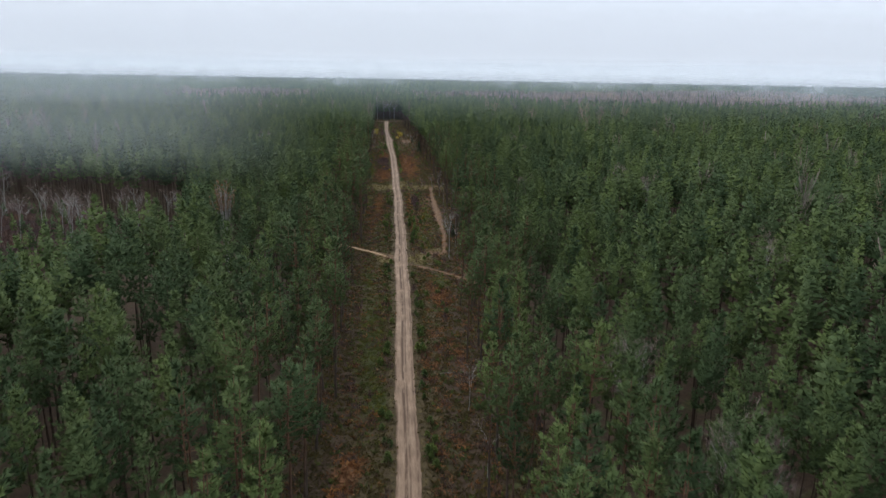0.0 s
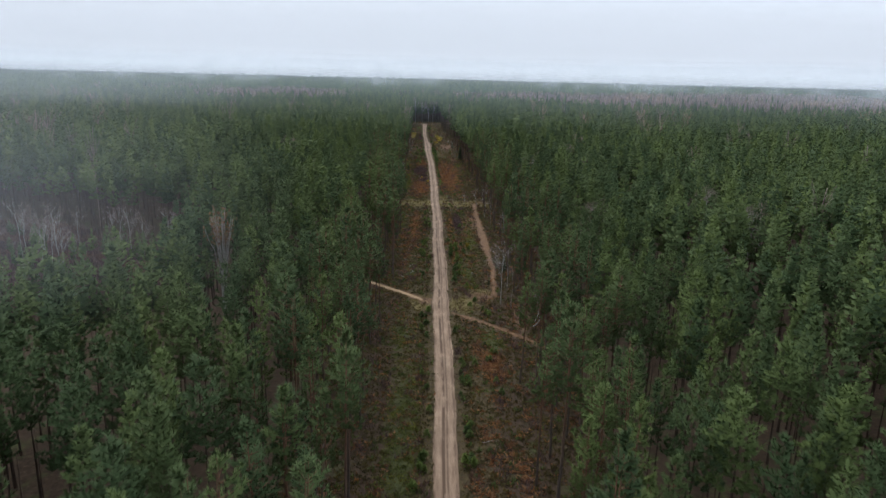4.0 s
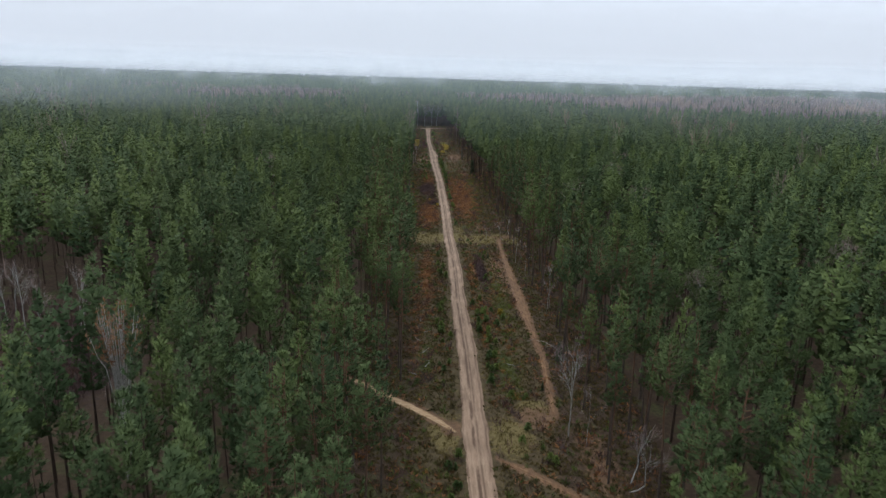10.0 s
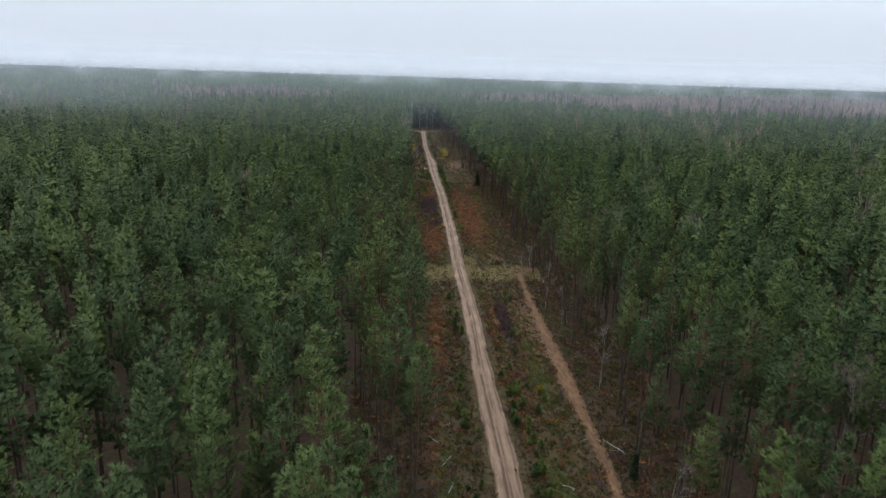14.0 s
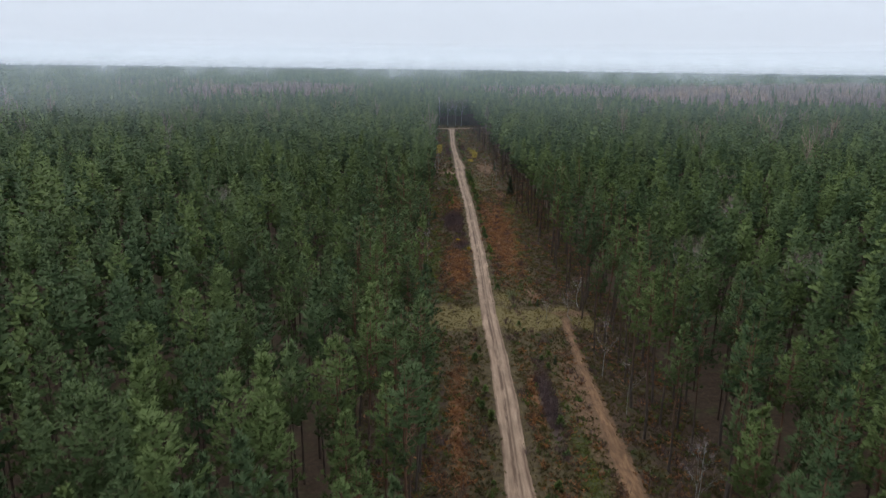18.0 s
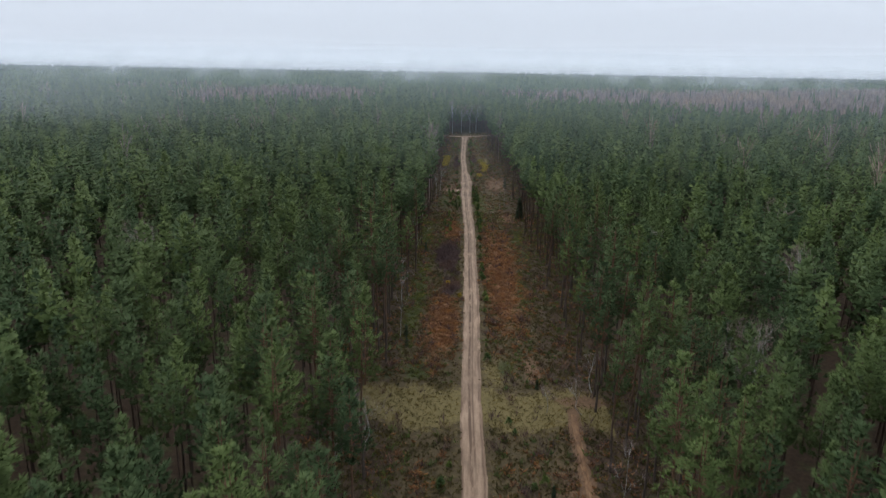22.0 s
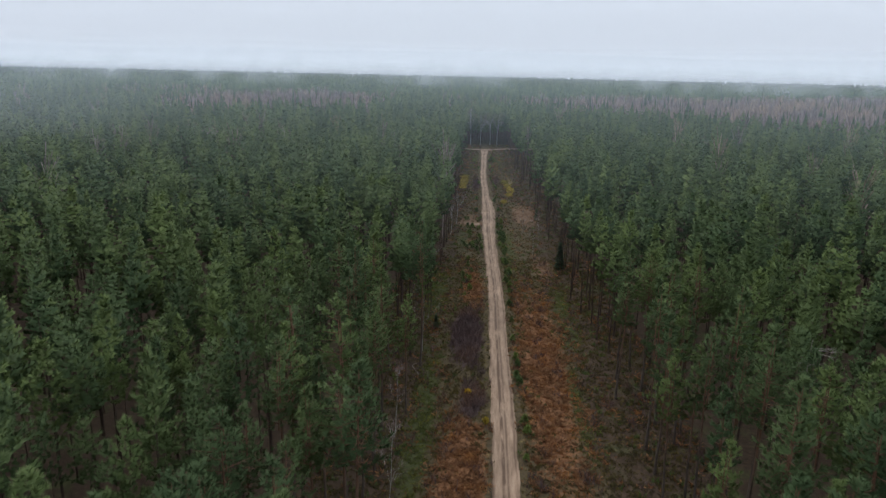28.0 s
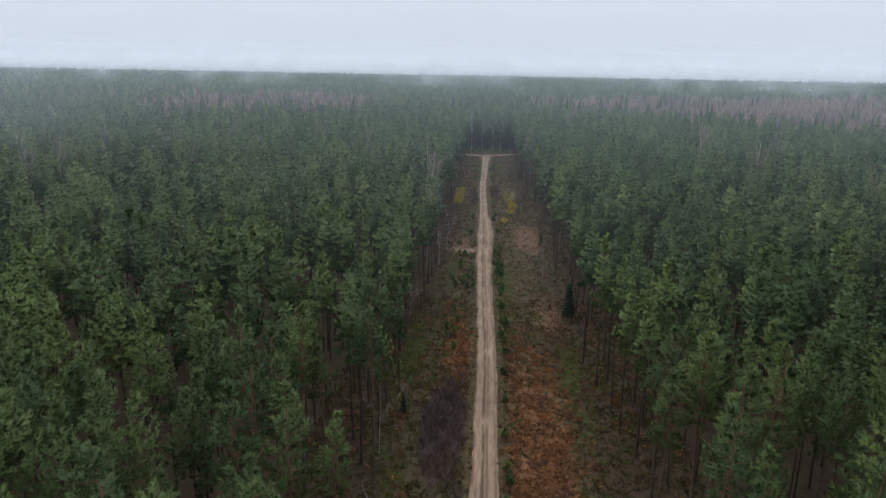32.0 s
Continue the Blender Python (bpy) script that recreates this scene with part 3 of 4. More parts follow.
def ribbon(name, line, half, material, profile, step=0.7, wobble=0.15, label=""):
    """A track along a centre line, with wheel ruts and ragged edges; its rim sinks just below the ground."""
    line = np.asarray(line, float)
    seg = np.r_[0, np.cumsum(np.hypot(*np.diff(line, axis=0).T))]
    s = np.arange(0, seg[-1], step)
    c = np.column_stack([np.interp(s, seg, line[:, 0]), np.interp(s, seg, line[:, 1])])
    k = max(1, int(3 / step))
    pad = np.pad(c, ((k, k), (0, 0)), "edge")
    c = np.stack([np.convolve(pad[:, a], np.ones(2 * k + 1) / (2 * k + 1), "valid") for a in (0, 1)], 1)
    d = np.gradient(c, axis=0)
    d /= np.linalg.norm(d, axis=1, keepdims=True)
    nrm = np.column_stack([d[:, 1], -d[:, 0]])
    u = np.linspace(-1, 1, 23)
    rng = np.random.default_rng(len(name))
    wl, wr = (1 + wobble * np.convolve(rng.normal(0, 1, len(s) + 8), np.ones(9) / 3, "valid") * 0.5 for _ in range(2))
    wide = np.interp(s, seg, half) if np.ndim(half) else np.full(len(s), half)
    U = np.where(u[None] < 0, u[None] * wl[:, None], u[None] * wr[:, None]) * wide[:, None]
    P = c[:, None] + nrm[:, None] * U[..., None]
    Z = profile(np.broadcast_to(u[None], U.shape), s[:, None]) + np.minimum(ground_z(P[..., 0], P[..., 1]), 0.3) * np.abs(u[None]) ** 6
    v = np.column_stack([P.reshape(-1, 2), Z.ravel()])
    i = np.arange(len(v)).reshape(len(s), len(u))
    f = np.column_stack([i[:-1, :-1].ravel(), i[:-1, 1:].ravel(), i[1:, 1:].ravel(), i[1:, :-1].ravel()])
    me = mesh_from(name, v, f, material, True)
    me.attributes.new("across", "FLOAT", "POINT").data.foreach_set("value", np.broadcast_to((u[None] + 1) / 2, U.shape).astype(np.float32).ravel())
    return tagged(new(name, me), label, "road", kind="structure")


def road_profile(u, s):
    rut = 0.07 * (np.exp(-((np.abs(u) - 0.42) / 0.13) ** 2)) + 0.035 * np.exp(-((u - 0.72 - 0.06 * np.sin(s * 0.05)) / 0.07) ** 2)
    lump = 0.02 * np.sin(s * 0.9 + 3 * u) * np.sin(s * 0.31) + 0.015 * np.sin(s * 2.3 + u * 9)
    return 0.13 - rut + lump - 0.16 * np.clip(np.abs(u) - 0.86, 0, 1) / 0.14


def track_profile(u, s):
    return 0.07 - 0.05 * np.exp(-((np.abs(u) - 0.5) / 0.2) ** 2) + 0.02 * np.sin(s * 1.7 + 5 * u) - 0.16 * np.clip(np.abs(u) - 0.8, 0, 1) / 0.2


ry = np.arange(-40, 719, 3.0)
ribbon("road", np.column_stack([road_x(ry), ry]), np.interp(ry, WIDE_Y, WIDE), M_ROAD, road_profile, 0.7, 0.10, "rutted pale sand forest road with damp wheel tracks")
for tname, (pts, half, mat) in TRACKS.items():
    ribbon(tname, pts, half, mat, track_profile, 0.6, 0.25, "narrow rutted sandy forest track")


# ---------------------------------------------------------------- mist and distance
def mist_sheet(name, y0, width, base, top, depth, seed, material, sag=50.0):
    """One thin, uneven, far-leaning layer of mist across the valley."""
    rng = np.random.default_rng(seed)
    ph = rng.uniform(0, 6.28, 6)
    u, w = np.linspace(-1, 1, 70), np.linspace(0, 1, 9)
    U, W = np.meshgrid(u, w)
    X = U * width
    Y = y0 + W * depth + sag * (np.sin(U * width / 260 + ph[0]) + 0.6 * np.sin(U * width / 95 + ph[1] + 2 * W))
    Z = base + (top - base) * W + 4 * np.sin(U * width / 140 + ph[2]) * W
    i = np.arange(U.size).reshape(U.shape)
    f = np.column_stack([i[:-1, :-1].ravel(), i[:-1, 1:].ravel(), i[1:, 1:].ravel(), i[1:, :-1].ravel()])
    ob = new(name, mesh_from(name, np.column_stack([X.ravel(), Y.ravel(), Z.ravel()]), f, material, True))
    ob.visible_shadow = False
    return tagged(ob, "thin pale mist drifting low over the treetops", "mist", kind="structure")


M_HAZE = mist("thin_haze", 0.066, 18, 160, 0.004, 0.3, 0.7, fine=2, rise=22, tint=(0.78, 0.92, 1.0))
M_PATCH = mist("fog_patch", 0.2, -12, 46, 0.012, 0.35, 0.4, half=200.0, fine=2, rise=16, tint=(0.84, 0.9, 0.97))
M_DRIFT = mist("drifting_mist", 0.7, 8, 66, 0.022, 0.17, 0.0, rise=30, tint=(0.95, 0.98, 1.0), slant=(1.0, 0.4, 0.35), middle=0.6)
M_BANK = mist("mist_bank", 0.97, 24, 330, 0.0008, 0.5, 0.9, fine=1, rise=28, tint=(0.95, 0.97, 1.0))
M_WALL = mist("far_mist", 1.0, 60, 420, 0.0008, 0.5, 1.0, fine=1, tint=(0.95, 0.97, 1.0))
for k, (y0, top, depth) in enumerate(((370, 62, 280), (500, 62, 280), (640, 64, 320), (820, 66, 400))):
    mist_sheet("mist", y0, 0.9 * y0 + 300, 16, top, depth, k + 3, M_HAZE, 3)
for k, (y0, top) in enumerate(((1080, 60),)):
    mist_sheet("mist", y0, 0.9 * y0 + 300, 4, top + 8, 60, k + 20, M_DRIFT, 16)
M_WISP = mist("low_cloud", 0.46, -8, 15, 0.05, 0.35, 0.4, half=30.0, fine=3, rise=8, tint=(0.9, 0.95, 1.0))
wisp = mist_sheet("low_cloud", 0, 30, -9, 14, 6, 70, M_WISP, 2)
wisp.matrix_basis = pose(-35, 70, 51)
for x, y, seed in ((-275, 470, 50), (500, 660, 51)):
    patch = mist_sheet("mist_patch", 0, 210, -24, 36, 160, seed, M_PATCH, 3)
    patch.matrix_basis = pose(x, y, 30)
mist_sheet("mist_bank", 1260, 2600, 15, 320, 549, 41, M_BANK, 10)
mist_sheet("mist_bank", 1850, 3000, -15, 390, 60, 42, M_WALL, 10)


# ---------------------------------------------------------------- the forest
rng = np.random.default_rng(7)


def spread(x0, x1, y0, y1, gap, rng):
    """Places on a shaken grid."""
    X, Y = np.meshgrid(np.arange(x0, x1, gap), np.arange(y0, y1, gap))
    X = X + (np.arange(X.shape[0]) % 2)[:, None] * gap * 0.5
    p = np.column_stack([X.ravel(), Y.ravel()])
    return p + rng.uniform(-0.42, 0.42, p.shape) * gap


def reach(p):
    """How far off a place stays, seen from over the road between its start and y = 318."""
    d = np.abs(p[:, 0] - 2)
    near = np.maximum(60, 1.86 * d)
    return near + np.maximum(0, p[:, 1] - 318 - np.maximum(50, 1.57 * d))


def seen(p):
    d = np.abs(p[:, 0] - 2)
    return (p[:, 1] > np.maximum(36, 1.29 * d - 22)) & ~open_ground(p[:, 0], p[:, 1]) & ~young(p[:, 0], p[:, 1])


BELT_X = (-40, 0, 40, 100, 190, 300, 450, 800)
BELT_NEAR, BELT_FAR = (878, 862, 838, 770, 690, 668, 690, 800), (900, 892, 925, 985, 1015, 1045, 1160, 1260)


def belt(p):
    """Leafless birch and alder woods beyond the pines: an oval west of the lane and a long strip east of it."""
    x, y = p[:, 0], p[:, 1]
    fray = 14 * np.sin(x * 0.05 + 1.3 * np.sin(y * 0.04)) + 9 * np.sin(x * 0.13 + y * 0.09)
    near, far = np.interp(x, BELT_X, BELT_NEAR), np.interp(x, BELT_X, BELT_FAR)
    strip = (x > -40) & (x < 800) & (y > near + fray) & (y < far + fray)
    return strip | (oval(x, y + fray, -168, 850, 84, 122) > 0) | (oval(x, y + fray, -310, 960, 70, 40) > 0.1)


def belt_rim(p):
    """The near rim of those woods, where dark spruces stand."""
    return belt(p) & ~belt(p - (0, 26))


def plant(name, places, shapes, material, label, category, rng, lo=0.74, hi=1.14, wide=0.2):
    """One object of many trees; each is a turned and stretched copy of one of the shapes (vertices, triangles and, for soft crowns, normals)."""
    which = rng.integers(0, len(shapes), len(places))
    vs, fs, ms, ns, n = [], [], [], [], 0
    for k, (v, f, *soft) in enumerate(shapes):
        p = places[which == k]
        if not len(p):
            continue
        a = rng.uniform(0, 2 * math.pi, len(p))
        h = rng.uniform(lo, hi, len(p))
        w = h * rng.uniform(1 - wide, 1 + wide, len(p))
        ca, sa = (np.cos(a) * w)[:, None], (np.sin(a) * w)[:, None]
        q = np.stack([v[None, :, 0] * ca - v[None, :, 1] * sa + p[:, :1], v[None, :, 0] * sa + v[None, :, 1] * ca + p[:, 1:2], v[None, :, 2] * h[:, None]], -1)
        vs.append(q.reshape(-1, 3))
        fs.append((f[None] + (np.arange(len(p)) * len(v))[:, None, None] + n).reshape(-1, f.shape[1]))
        ms.append(np.repeat(rng.random(len(p)), len(v)))
        if soft:
            o, c1, s1 = soft[0][None], np.cos(a)[:, None], np.sin(a)[:, None]
            ns.append(np.stack([o[..., 0] * c1 - o[..., 1] * s1, o[..., 0] * s1 + o[..., 1] * c1, np.broadcast_to(o[..., 2], (len(p), len(v)))], -1).reshape(-1, 3))
        n += len(p) * len(v)
    me = mesh_from(name, np.concatenate(vs), np.concatenate(fs), material, True, normals=np.concatenate(ns) if ns else None)
    me.attributes.new("tone", "FLOAT", "POINT").data.foreach_set("value", np.concatenate(ms).astype(np.float32))
    return tagged(new(name, me), label, category, kind="stuff")


H = 25.0
near_all = spread(-95, 105, 36, 400, 5.5, rng)
near_all = near_all[seen(near_all)]
r = reach(near_all)
ring1 = near_all[r < 92]
# the last trees behind the crossing
end_row = spread(-26, 26, 748, 800, 5.0, rng)
end_row = end_row[~open_ground(end_row[:, 0], end_row[:, 1])]
# single trees: those along the lane's two edges
edge_gap = np.minimum(np.abs(ring1[:, 0] - left_edge(ring1[:, 1])), np.abs(ring1[:, 0] - right_edge(ring1[:, 1])))
order = np.argsort(edge_gap)
single, ring1 = ring1[order[:300]], ring1[order[300:]]
mid_all = spread(-180, 185, 36, 520, 5.5, rng)
mid_all = mid_all[seen(mid_all)]
r = reach(mid_all)
ring2 = mid_all[(r >= 92) & (r < 165)]
ring3 = spread(-330, 335, 60, 760, 5.5, rng)
ring3 = ring3[seen(ring3)]
r = reach(ring3)
ring3 = ring3[(r >= 165) & (r < 330)]
ring4 = spread(-620, 625, 150, 1060, 5.7, rng)
ring4 = ring4[seen(ring4)]
r = reach(ring4)
ring4 = ring4[(r >= 330) & (r < 660) & ~belt(ring4)]
ring5 = spread(-1100, 1100, 300, 1650, 6.8, rng)
ring5 = ring5[seen(ring5)]
r = reach(ring5)
in_belt = belt(ring5) | (rng.random(len(ring5)) < 0.006)
bare_far = ring5[in_belt & (r >= 330) & (r < 1300)]
ring5 = ring5[(r >= 660) & (r < 1250) & ~in_belt]
ring6 = spread(-1500, 1500, 900, 1760, 9.0, rng)
ring6 = ring6[seen(ring6)]
ring6 = ring6[(reach(ring6) >= 1250) & (np.abs(ring6[:, 0]) < 0.8 * ring6[:, 1])]

shapes_b, shapes_c, shapes_d, shapes_e, shapes_f, shapes_g, wood_b, wood_c = [], [], [], [], [], [], [], []
for k in range(6):
    crown, rad, peak = (14.5, 15.5, 13.5, 15, 16, 14)[k], (3.1, 3.3, 2.9, 3.5, 2.7, 3.2)[k], (1.1, 0.9, 1.2, 0.95, 1.05, 1.0)[k]
    shapes_b.append(pine_shape(100 + k, H, crown, rad, 1.15, 7, 5.2, 1, 0.5, 0.042, 14, 0.26, 5, peak=peak)[0])
    rad, peak = rad * 0.88, peak + 0.2
    shapes_c.append(pine_shape(140 + k, H, crown, rad, 1.2, 6, 3.6, 1, 0.55, 0.06, 6, 0.5, 6, peak=peak)[0])
    shapes_d.append(pine_shape(180 + k, H, crown, rad, 1.4, 6, 2.0, 1, 0.75, 0.11, 4, 0.66, 5, peak=peak)[0])
    shapes_e.append(pine_shape(220 + k, H, crown, rad, 1.6, 5, 1, 1, 1.1, 0.2, 3, 1.0, 5, peak=peak)[0])
    shapes_f.append(pine_shape(260 + k, H, crown, rad, 2.8, 4, 1, 1, 1.7, 0.4, 2, 1.3, 4, peak=peak)[0])


def tiers(seed, sides, rows):
    """A rough pointed crown: stacked, ragged skirts."""
    rng = np.random.default_rng(seed)
    vs, fs = [], []
    for z, top, rad in rows:
        n = len(vs)
        vs.append((rng.normal(0, 0.15), rng.normal(0, 0.15), top))
        a0 = rng.uniform(0, 6.28)
        for k in range(sides):
            a, q = a0 + 2 * math.pi * k / sides, rad * rng.uniform(0.75, 1.2)
            vs.append((q * math.cos(a), q * math.sin(a), z + rng.uniform(-0.6, 0.6)))
        fs += [(n, n + 1 + k, n + 1 + (k + 1) % sides) for k in range(sides)]
    return np.array(vs), np.array(fs)


for k in range(5):
    shapes_g.append(rounded(tiers(70 + k, 5, ((15, 21.5, 3.4), (18, 25, 2.2))), 14, H))
    wood_b.append(stem(300 + k, 20, 0.17, 0.3, 4, 3))
    wood_c.append(stem(320 + k, 17, 0.17, 0.2, 3, 2))
spruce = [tiers(90 + k, 6, ((7, 17, 2.9), (13, 22, 2.2), (18.5, 27.5, 1.4))) for k in range(3)]


def bare_shape(seed, height, twigs, width):
    """A leafless crown: steep thin twigs round a stem."""
    rng = np.random.default_rng(seed)
    z = rng.uniform(0.35, 0.9, twigs) * height
    a = rng.uniform(0, 6.28, twigs)
    out = np.column_stack([np.cos(a), np.sin(a), rng.uniform(1.2, 2.6, twigs)])
    c = np.column_stack([np.zeros(twigs), np.zeros(twigs), z])
    tip = c + out * (height * 0.13 * rng.uniform(0.6, 1.2, twigs))[:, None]
    side = np.column_stack([-out[:, 1], out[:, 0], np.zeros(twigs)]) * width
    v = np.stack([c + side * 0.4, tip + side, tip - side], 1).reshape(-1, 3)
    return join([(v, np.arange(len(v)).reshape(-1, 3)), stem(seed, height * 0.85, 0.13, 0.3, 3, 2)])


bare = [bare_shape(400 + k, 19, 60, 0.14) for k in range(4)]

LF = "dense stand of dark green Scots pines"
plant("pine_forest", ring1, shapes_b, M_FOREST, LF, "pine forest", rng)
plant("pine_forest", ring2, shapes_c, M_FOREST, LF, "pine forest", rng)
plant("pine_forest", ring3, shapes_d, M_FOREST, LF + " farther off", "pine forest", rng)
plant("pine_forest", ring4, shapes_e, M_FOREST, LF + " in the distance", "pine forest", rng)
plant("pine_forest", ring5, shapes_f, M_FOREST, LF + " far away in haze", "pine forest", rng, 0.8, 1.15)
plant("spruce_forest", ring6, shapes_g, M_SPRUCE, "dark conifer forest at the misty skyline", "spruce forest", rng, 0.88, 1.08)
plant("forest_trunks", np.concatenate([ring1, ring2]), wood_b, M_BARK, "slim brown pine stems of the forest", "pine trunks", rng)
round_about = spread(-300, 305, -110, 440, 7.2, rng)
round_about = round_about[~seen(round_about) & ~open_ground(round_about[:, 0], round_about[:, 1]) & ~young(round_about[:, 0], round_about[:, 1])]
plant("pine_forest", round_about, shapes_f, M_FOREST, LF + " beside the start of the road", "pine forest", rng)
plant("forest_trunks", round_about, wood_c, M_BARK, "slim brown pine stems beside the start of the road", "pine trunks", rng)
low = spread(-140, -40, 120, 250, 4.6, rng)
low = low[young(low[:, 0], low[:, 1]) & ((glade(low[:, 0], low[:, 1]) < 0.2) | (rng.random(len(low)) < 0.55))]
plant("young_pines", low, shapes_d, M_FOREST, "low young pines beside the clearing", "pine forest", rng, 0.32, 0.55, 0.2)
low_crowned = [pine_shape(290 + k, 22, 8.5 + k, 3.5, 1.3, 5, 2, 1, 0.85, 0.15, 5, 0.62, 4, peak=0.85)[0] for k in range(3)]
plant("pine_forest", end_row, low_crowned, M_FOREST, LF + " behind the crossing", "pine forest", rng)
plant("forest_trunks", end_row, wood_c, M_BARK, "slim dark pine stems behind the crossing", "pine trunks", rng)
edge4 = ring4[(np.abs(ring4[:, 0] - left_edge(ring4[:, 1])) < 14) | (np.abs(ring4[:, 0] - right_edge(ring4[:, 1])) < 14)]
plant("forest_trunks", edge4, wood_c, M_BARK, "slim dark pine stems along the lane", "pine trunks", rng)
plant("forest_trunks", ring3, wood_c, M_BARK, "slim brown pine stems of the forest farther off", "pine trunks", rng)
plant("bare_wood", bare_far, bare, M_TWIG, "leafless purple-brown birch and alder wood", "bare wood", rng, 0.85, 1.2)
few = np.concatenate([ring3, ring4])
few = few[rng.random(len(few)) < 0.012] + 2.0
thin = [bare_shape(430 + k, 20, 60, 0.06) for k in range(3)]
plant("bare_wood", few, thin, M_TWIG, "single leafless birches among the distant pines", "bare wood", rng, 1.1, 1.4)
some = bare_far[rng.random(len(bare_far)) < np.where(belt_rim(bare_far), 0.75, 0.07)] + 1.5
plant("spruce_forest", some, spruce, M_SPRUCE, "dark pointed spruces among the leafless wood", "spruce forest", rng, 0.8, 1.1)


# ---------------------------------------------------------------- single pines along the lane
def pine_tree(k):
    tree = new("pine_tree")
    tagged(tree, ("tall Scots pine with a dense dark green crown", "slender Scots pine with orange upper bark", "broad Scots pine with tufted green limbs", "tall Scots pine at the forest's edge", "narrow Scots pine with a pointed crown", "leaning Scots pine with a high crown")[k], "pine tree", "pines along the road")
    crown, rad = (14.5, 15.5, 13.5, 15, 15.5, 16.5)[k], (3.1, 3.3, 3.3, 3.6, 2.7, 3.2)[k]
    leaves, wood = pine_shape(500 + k, H, crown, rad, 1.1, 7, 5.6, 1, 0.47, 0.036, 16, 0.23, 5, True, (1.1, 0.9, 1.2, 0.95, 1.1, 0.85)[k])
    part("crown", mesh_from("pine_crown", *leaves[:2], M_NEEDLE, True, normals=leaves[2]), tree)
    part("branchwork", mesh_from("pine_limbs", *join(wood), M_PINE, True), tree, "thin orange-brown limbs")
    part("trunk", mesh_from("pine_trunk", *stem(520 + k, H, 0.19, 0.5, 7, 8), M_PINE, True), tree, "straight trunk, grey-brown below and orange above")
    return tree


models = [pine_tree(k) for k in range(6)]
pick = np.random.default_rng(11)
for n, (x, y) in enumerate(single):
    h = pick.uniform(0.78, 1.13)
    w = h * pick.uniform(0.88, 1.15)
    m = pose(x, y, 0, pick.normal(0, 1.2), pick.normal(0, 1.2), pick.uniform(0, 360)) @ Matrix.Diagonal((w, w, h, 1))
    if n < 6:
        models[n].matrix_basis = m
    else:
        t = copy_thing(models[n % 6], m)
        t.matrix_basis = m


# ---------------------------------------------------------------- birches, spruces and bushes
def birch_model(k, height, limbs=8, lean=0.6, thick=1.0, twigs=9, flare=0.42):
    """A leafless birch: bent white trunk, each limb with its fine twigs."""
    rng = np.random.default_rng(700 + k)
    tree = new("birch_tree")
    steps = 8
    bend = np.cumsum(rng.normal(0, lean / 4, (steps, 2)), 0)
    bend = (bend - bend[0]) + np.linspace(0, 1, steps)[:, None] * rng.normal(0, lean, 2)
    zz = np.linspace(-0.2, height, steps)
    line = np.column_stack([bend, zz])
    part("trunk", mesh_from("birch_trunk", *tube(line, 0.12 * thick * (1 - np.linspace(0, 0.92, steps)), 6), M_BIRCH, True), tree, "white bark with dark scars")
    ends, ways = [], []
    for _ in range(limbs):
        z0 = rng.uniform(0.38, 0.9) * height
        base = np.array([np.interp(z0, zz, bend[:, 0]), np.interp(z0, zz, bend[:, 1]), z0])
        az, ln = rng.uniform(0, 6.28), (height - z0) * rng.uniform(0.35, 0.6) + 0.8
        out = np.array([math.cos(az) * flare, math.sin(az) * flare, 1.0])
        mid, tip = base + out * ln * 0.5, base + out * ln + np.array([math.cos(az), math.sin(az), -0.3]) * ln * 0.2
        bits = [tube([base, mid, tip], (0.034 * thick, 0.022 * thick, 0.009), 4)]
        for _ in range(12):
            f = rng.uniform(0.2, 1)
            q = base + (tip - base) * f
            d = out * rng.uniform(0.3, 0.8) + rng.normal(0, 0.45, 3)
            bits.append(tube([q, q + d * ln * 0.3], (0.014 * thick, 0.006), 3))
        part("branch", mesh_from("birch_branch", *join(bits), M_BIRCH if rng.random() < 0.85 else M_DEAD, True), tree)
        ends.append(tip)
        ways.append(out)
    c = np.repeat(np.array(ends), twigs, 0) + rng.normal(0, 0.55, (twigs * limbs, 3))
    twigs = part("twig_crown", mesh_from("birch_twigs", *sprays(rng, c, np.repeat(np.array(ways), twigs, 0), 0.95, 0.009, 8, 0.4), M_TWIG), tree)
    tagged(twigs, "fine purplish twigs", kind="stuff")
    return tree


def put(model, x, y, size=1.0, turn=0.0, tilt=0.0, fresh=True, label=""):
    """Stands a copy of a model at a place; the model itself takes the first place."""
    m = pose(x, y, float(ground_z(x, y)) - 0.05, tilt, 0, turn) @ Matrix.Diagonal((size, size, size, 1))
    ob = copy_thing(model, m) if fresh else model
    ob.matrix_basis = m
    return tagged(ob, label) if label else ob


birches = [birch_model(0, 17, 9, 0.5), birch_model(1, 14, 7, 0.9), birch_model(2, 10, 6, 1.6), birch_model(3, 13, 4, 0.3, 0.6), birch_model(4, 17, 10, 0.4, 0.6, 13, 0.24)]
for b, lab in zip(birches, ("tall leafless birch with white trunk", "slim leafless birch with white trunk", "small leaning leafless birch", "slim pale birch pole with few branches", "leafless birch standing among the pines")):
    tagged(b, lab, "birch tree", "bare birches")
put(birches[0], 18.0, 198.2, 0.95, 20, 0, False)
put(birches[1], -14.2, 300, 0.7, 0, 0, False)
put(birches[2], 24.3, 329.5, 0.75, 200, 6, False, "leaning leafless birch beside the grassy strip")
put(birches[3], -10.5, 351.2, 0.95, 0, 0, False)
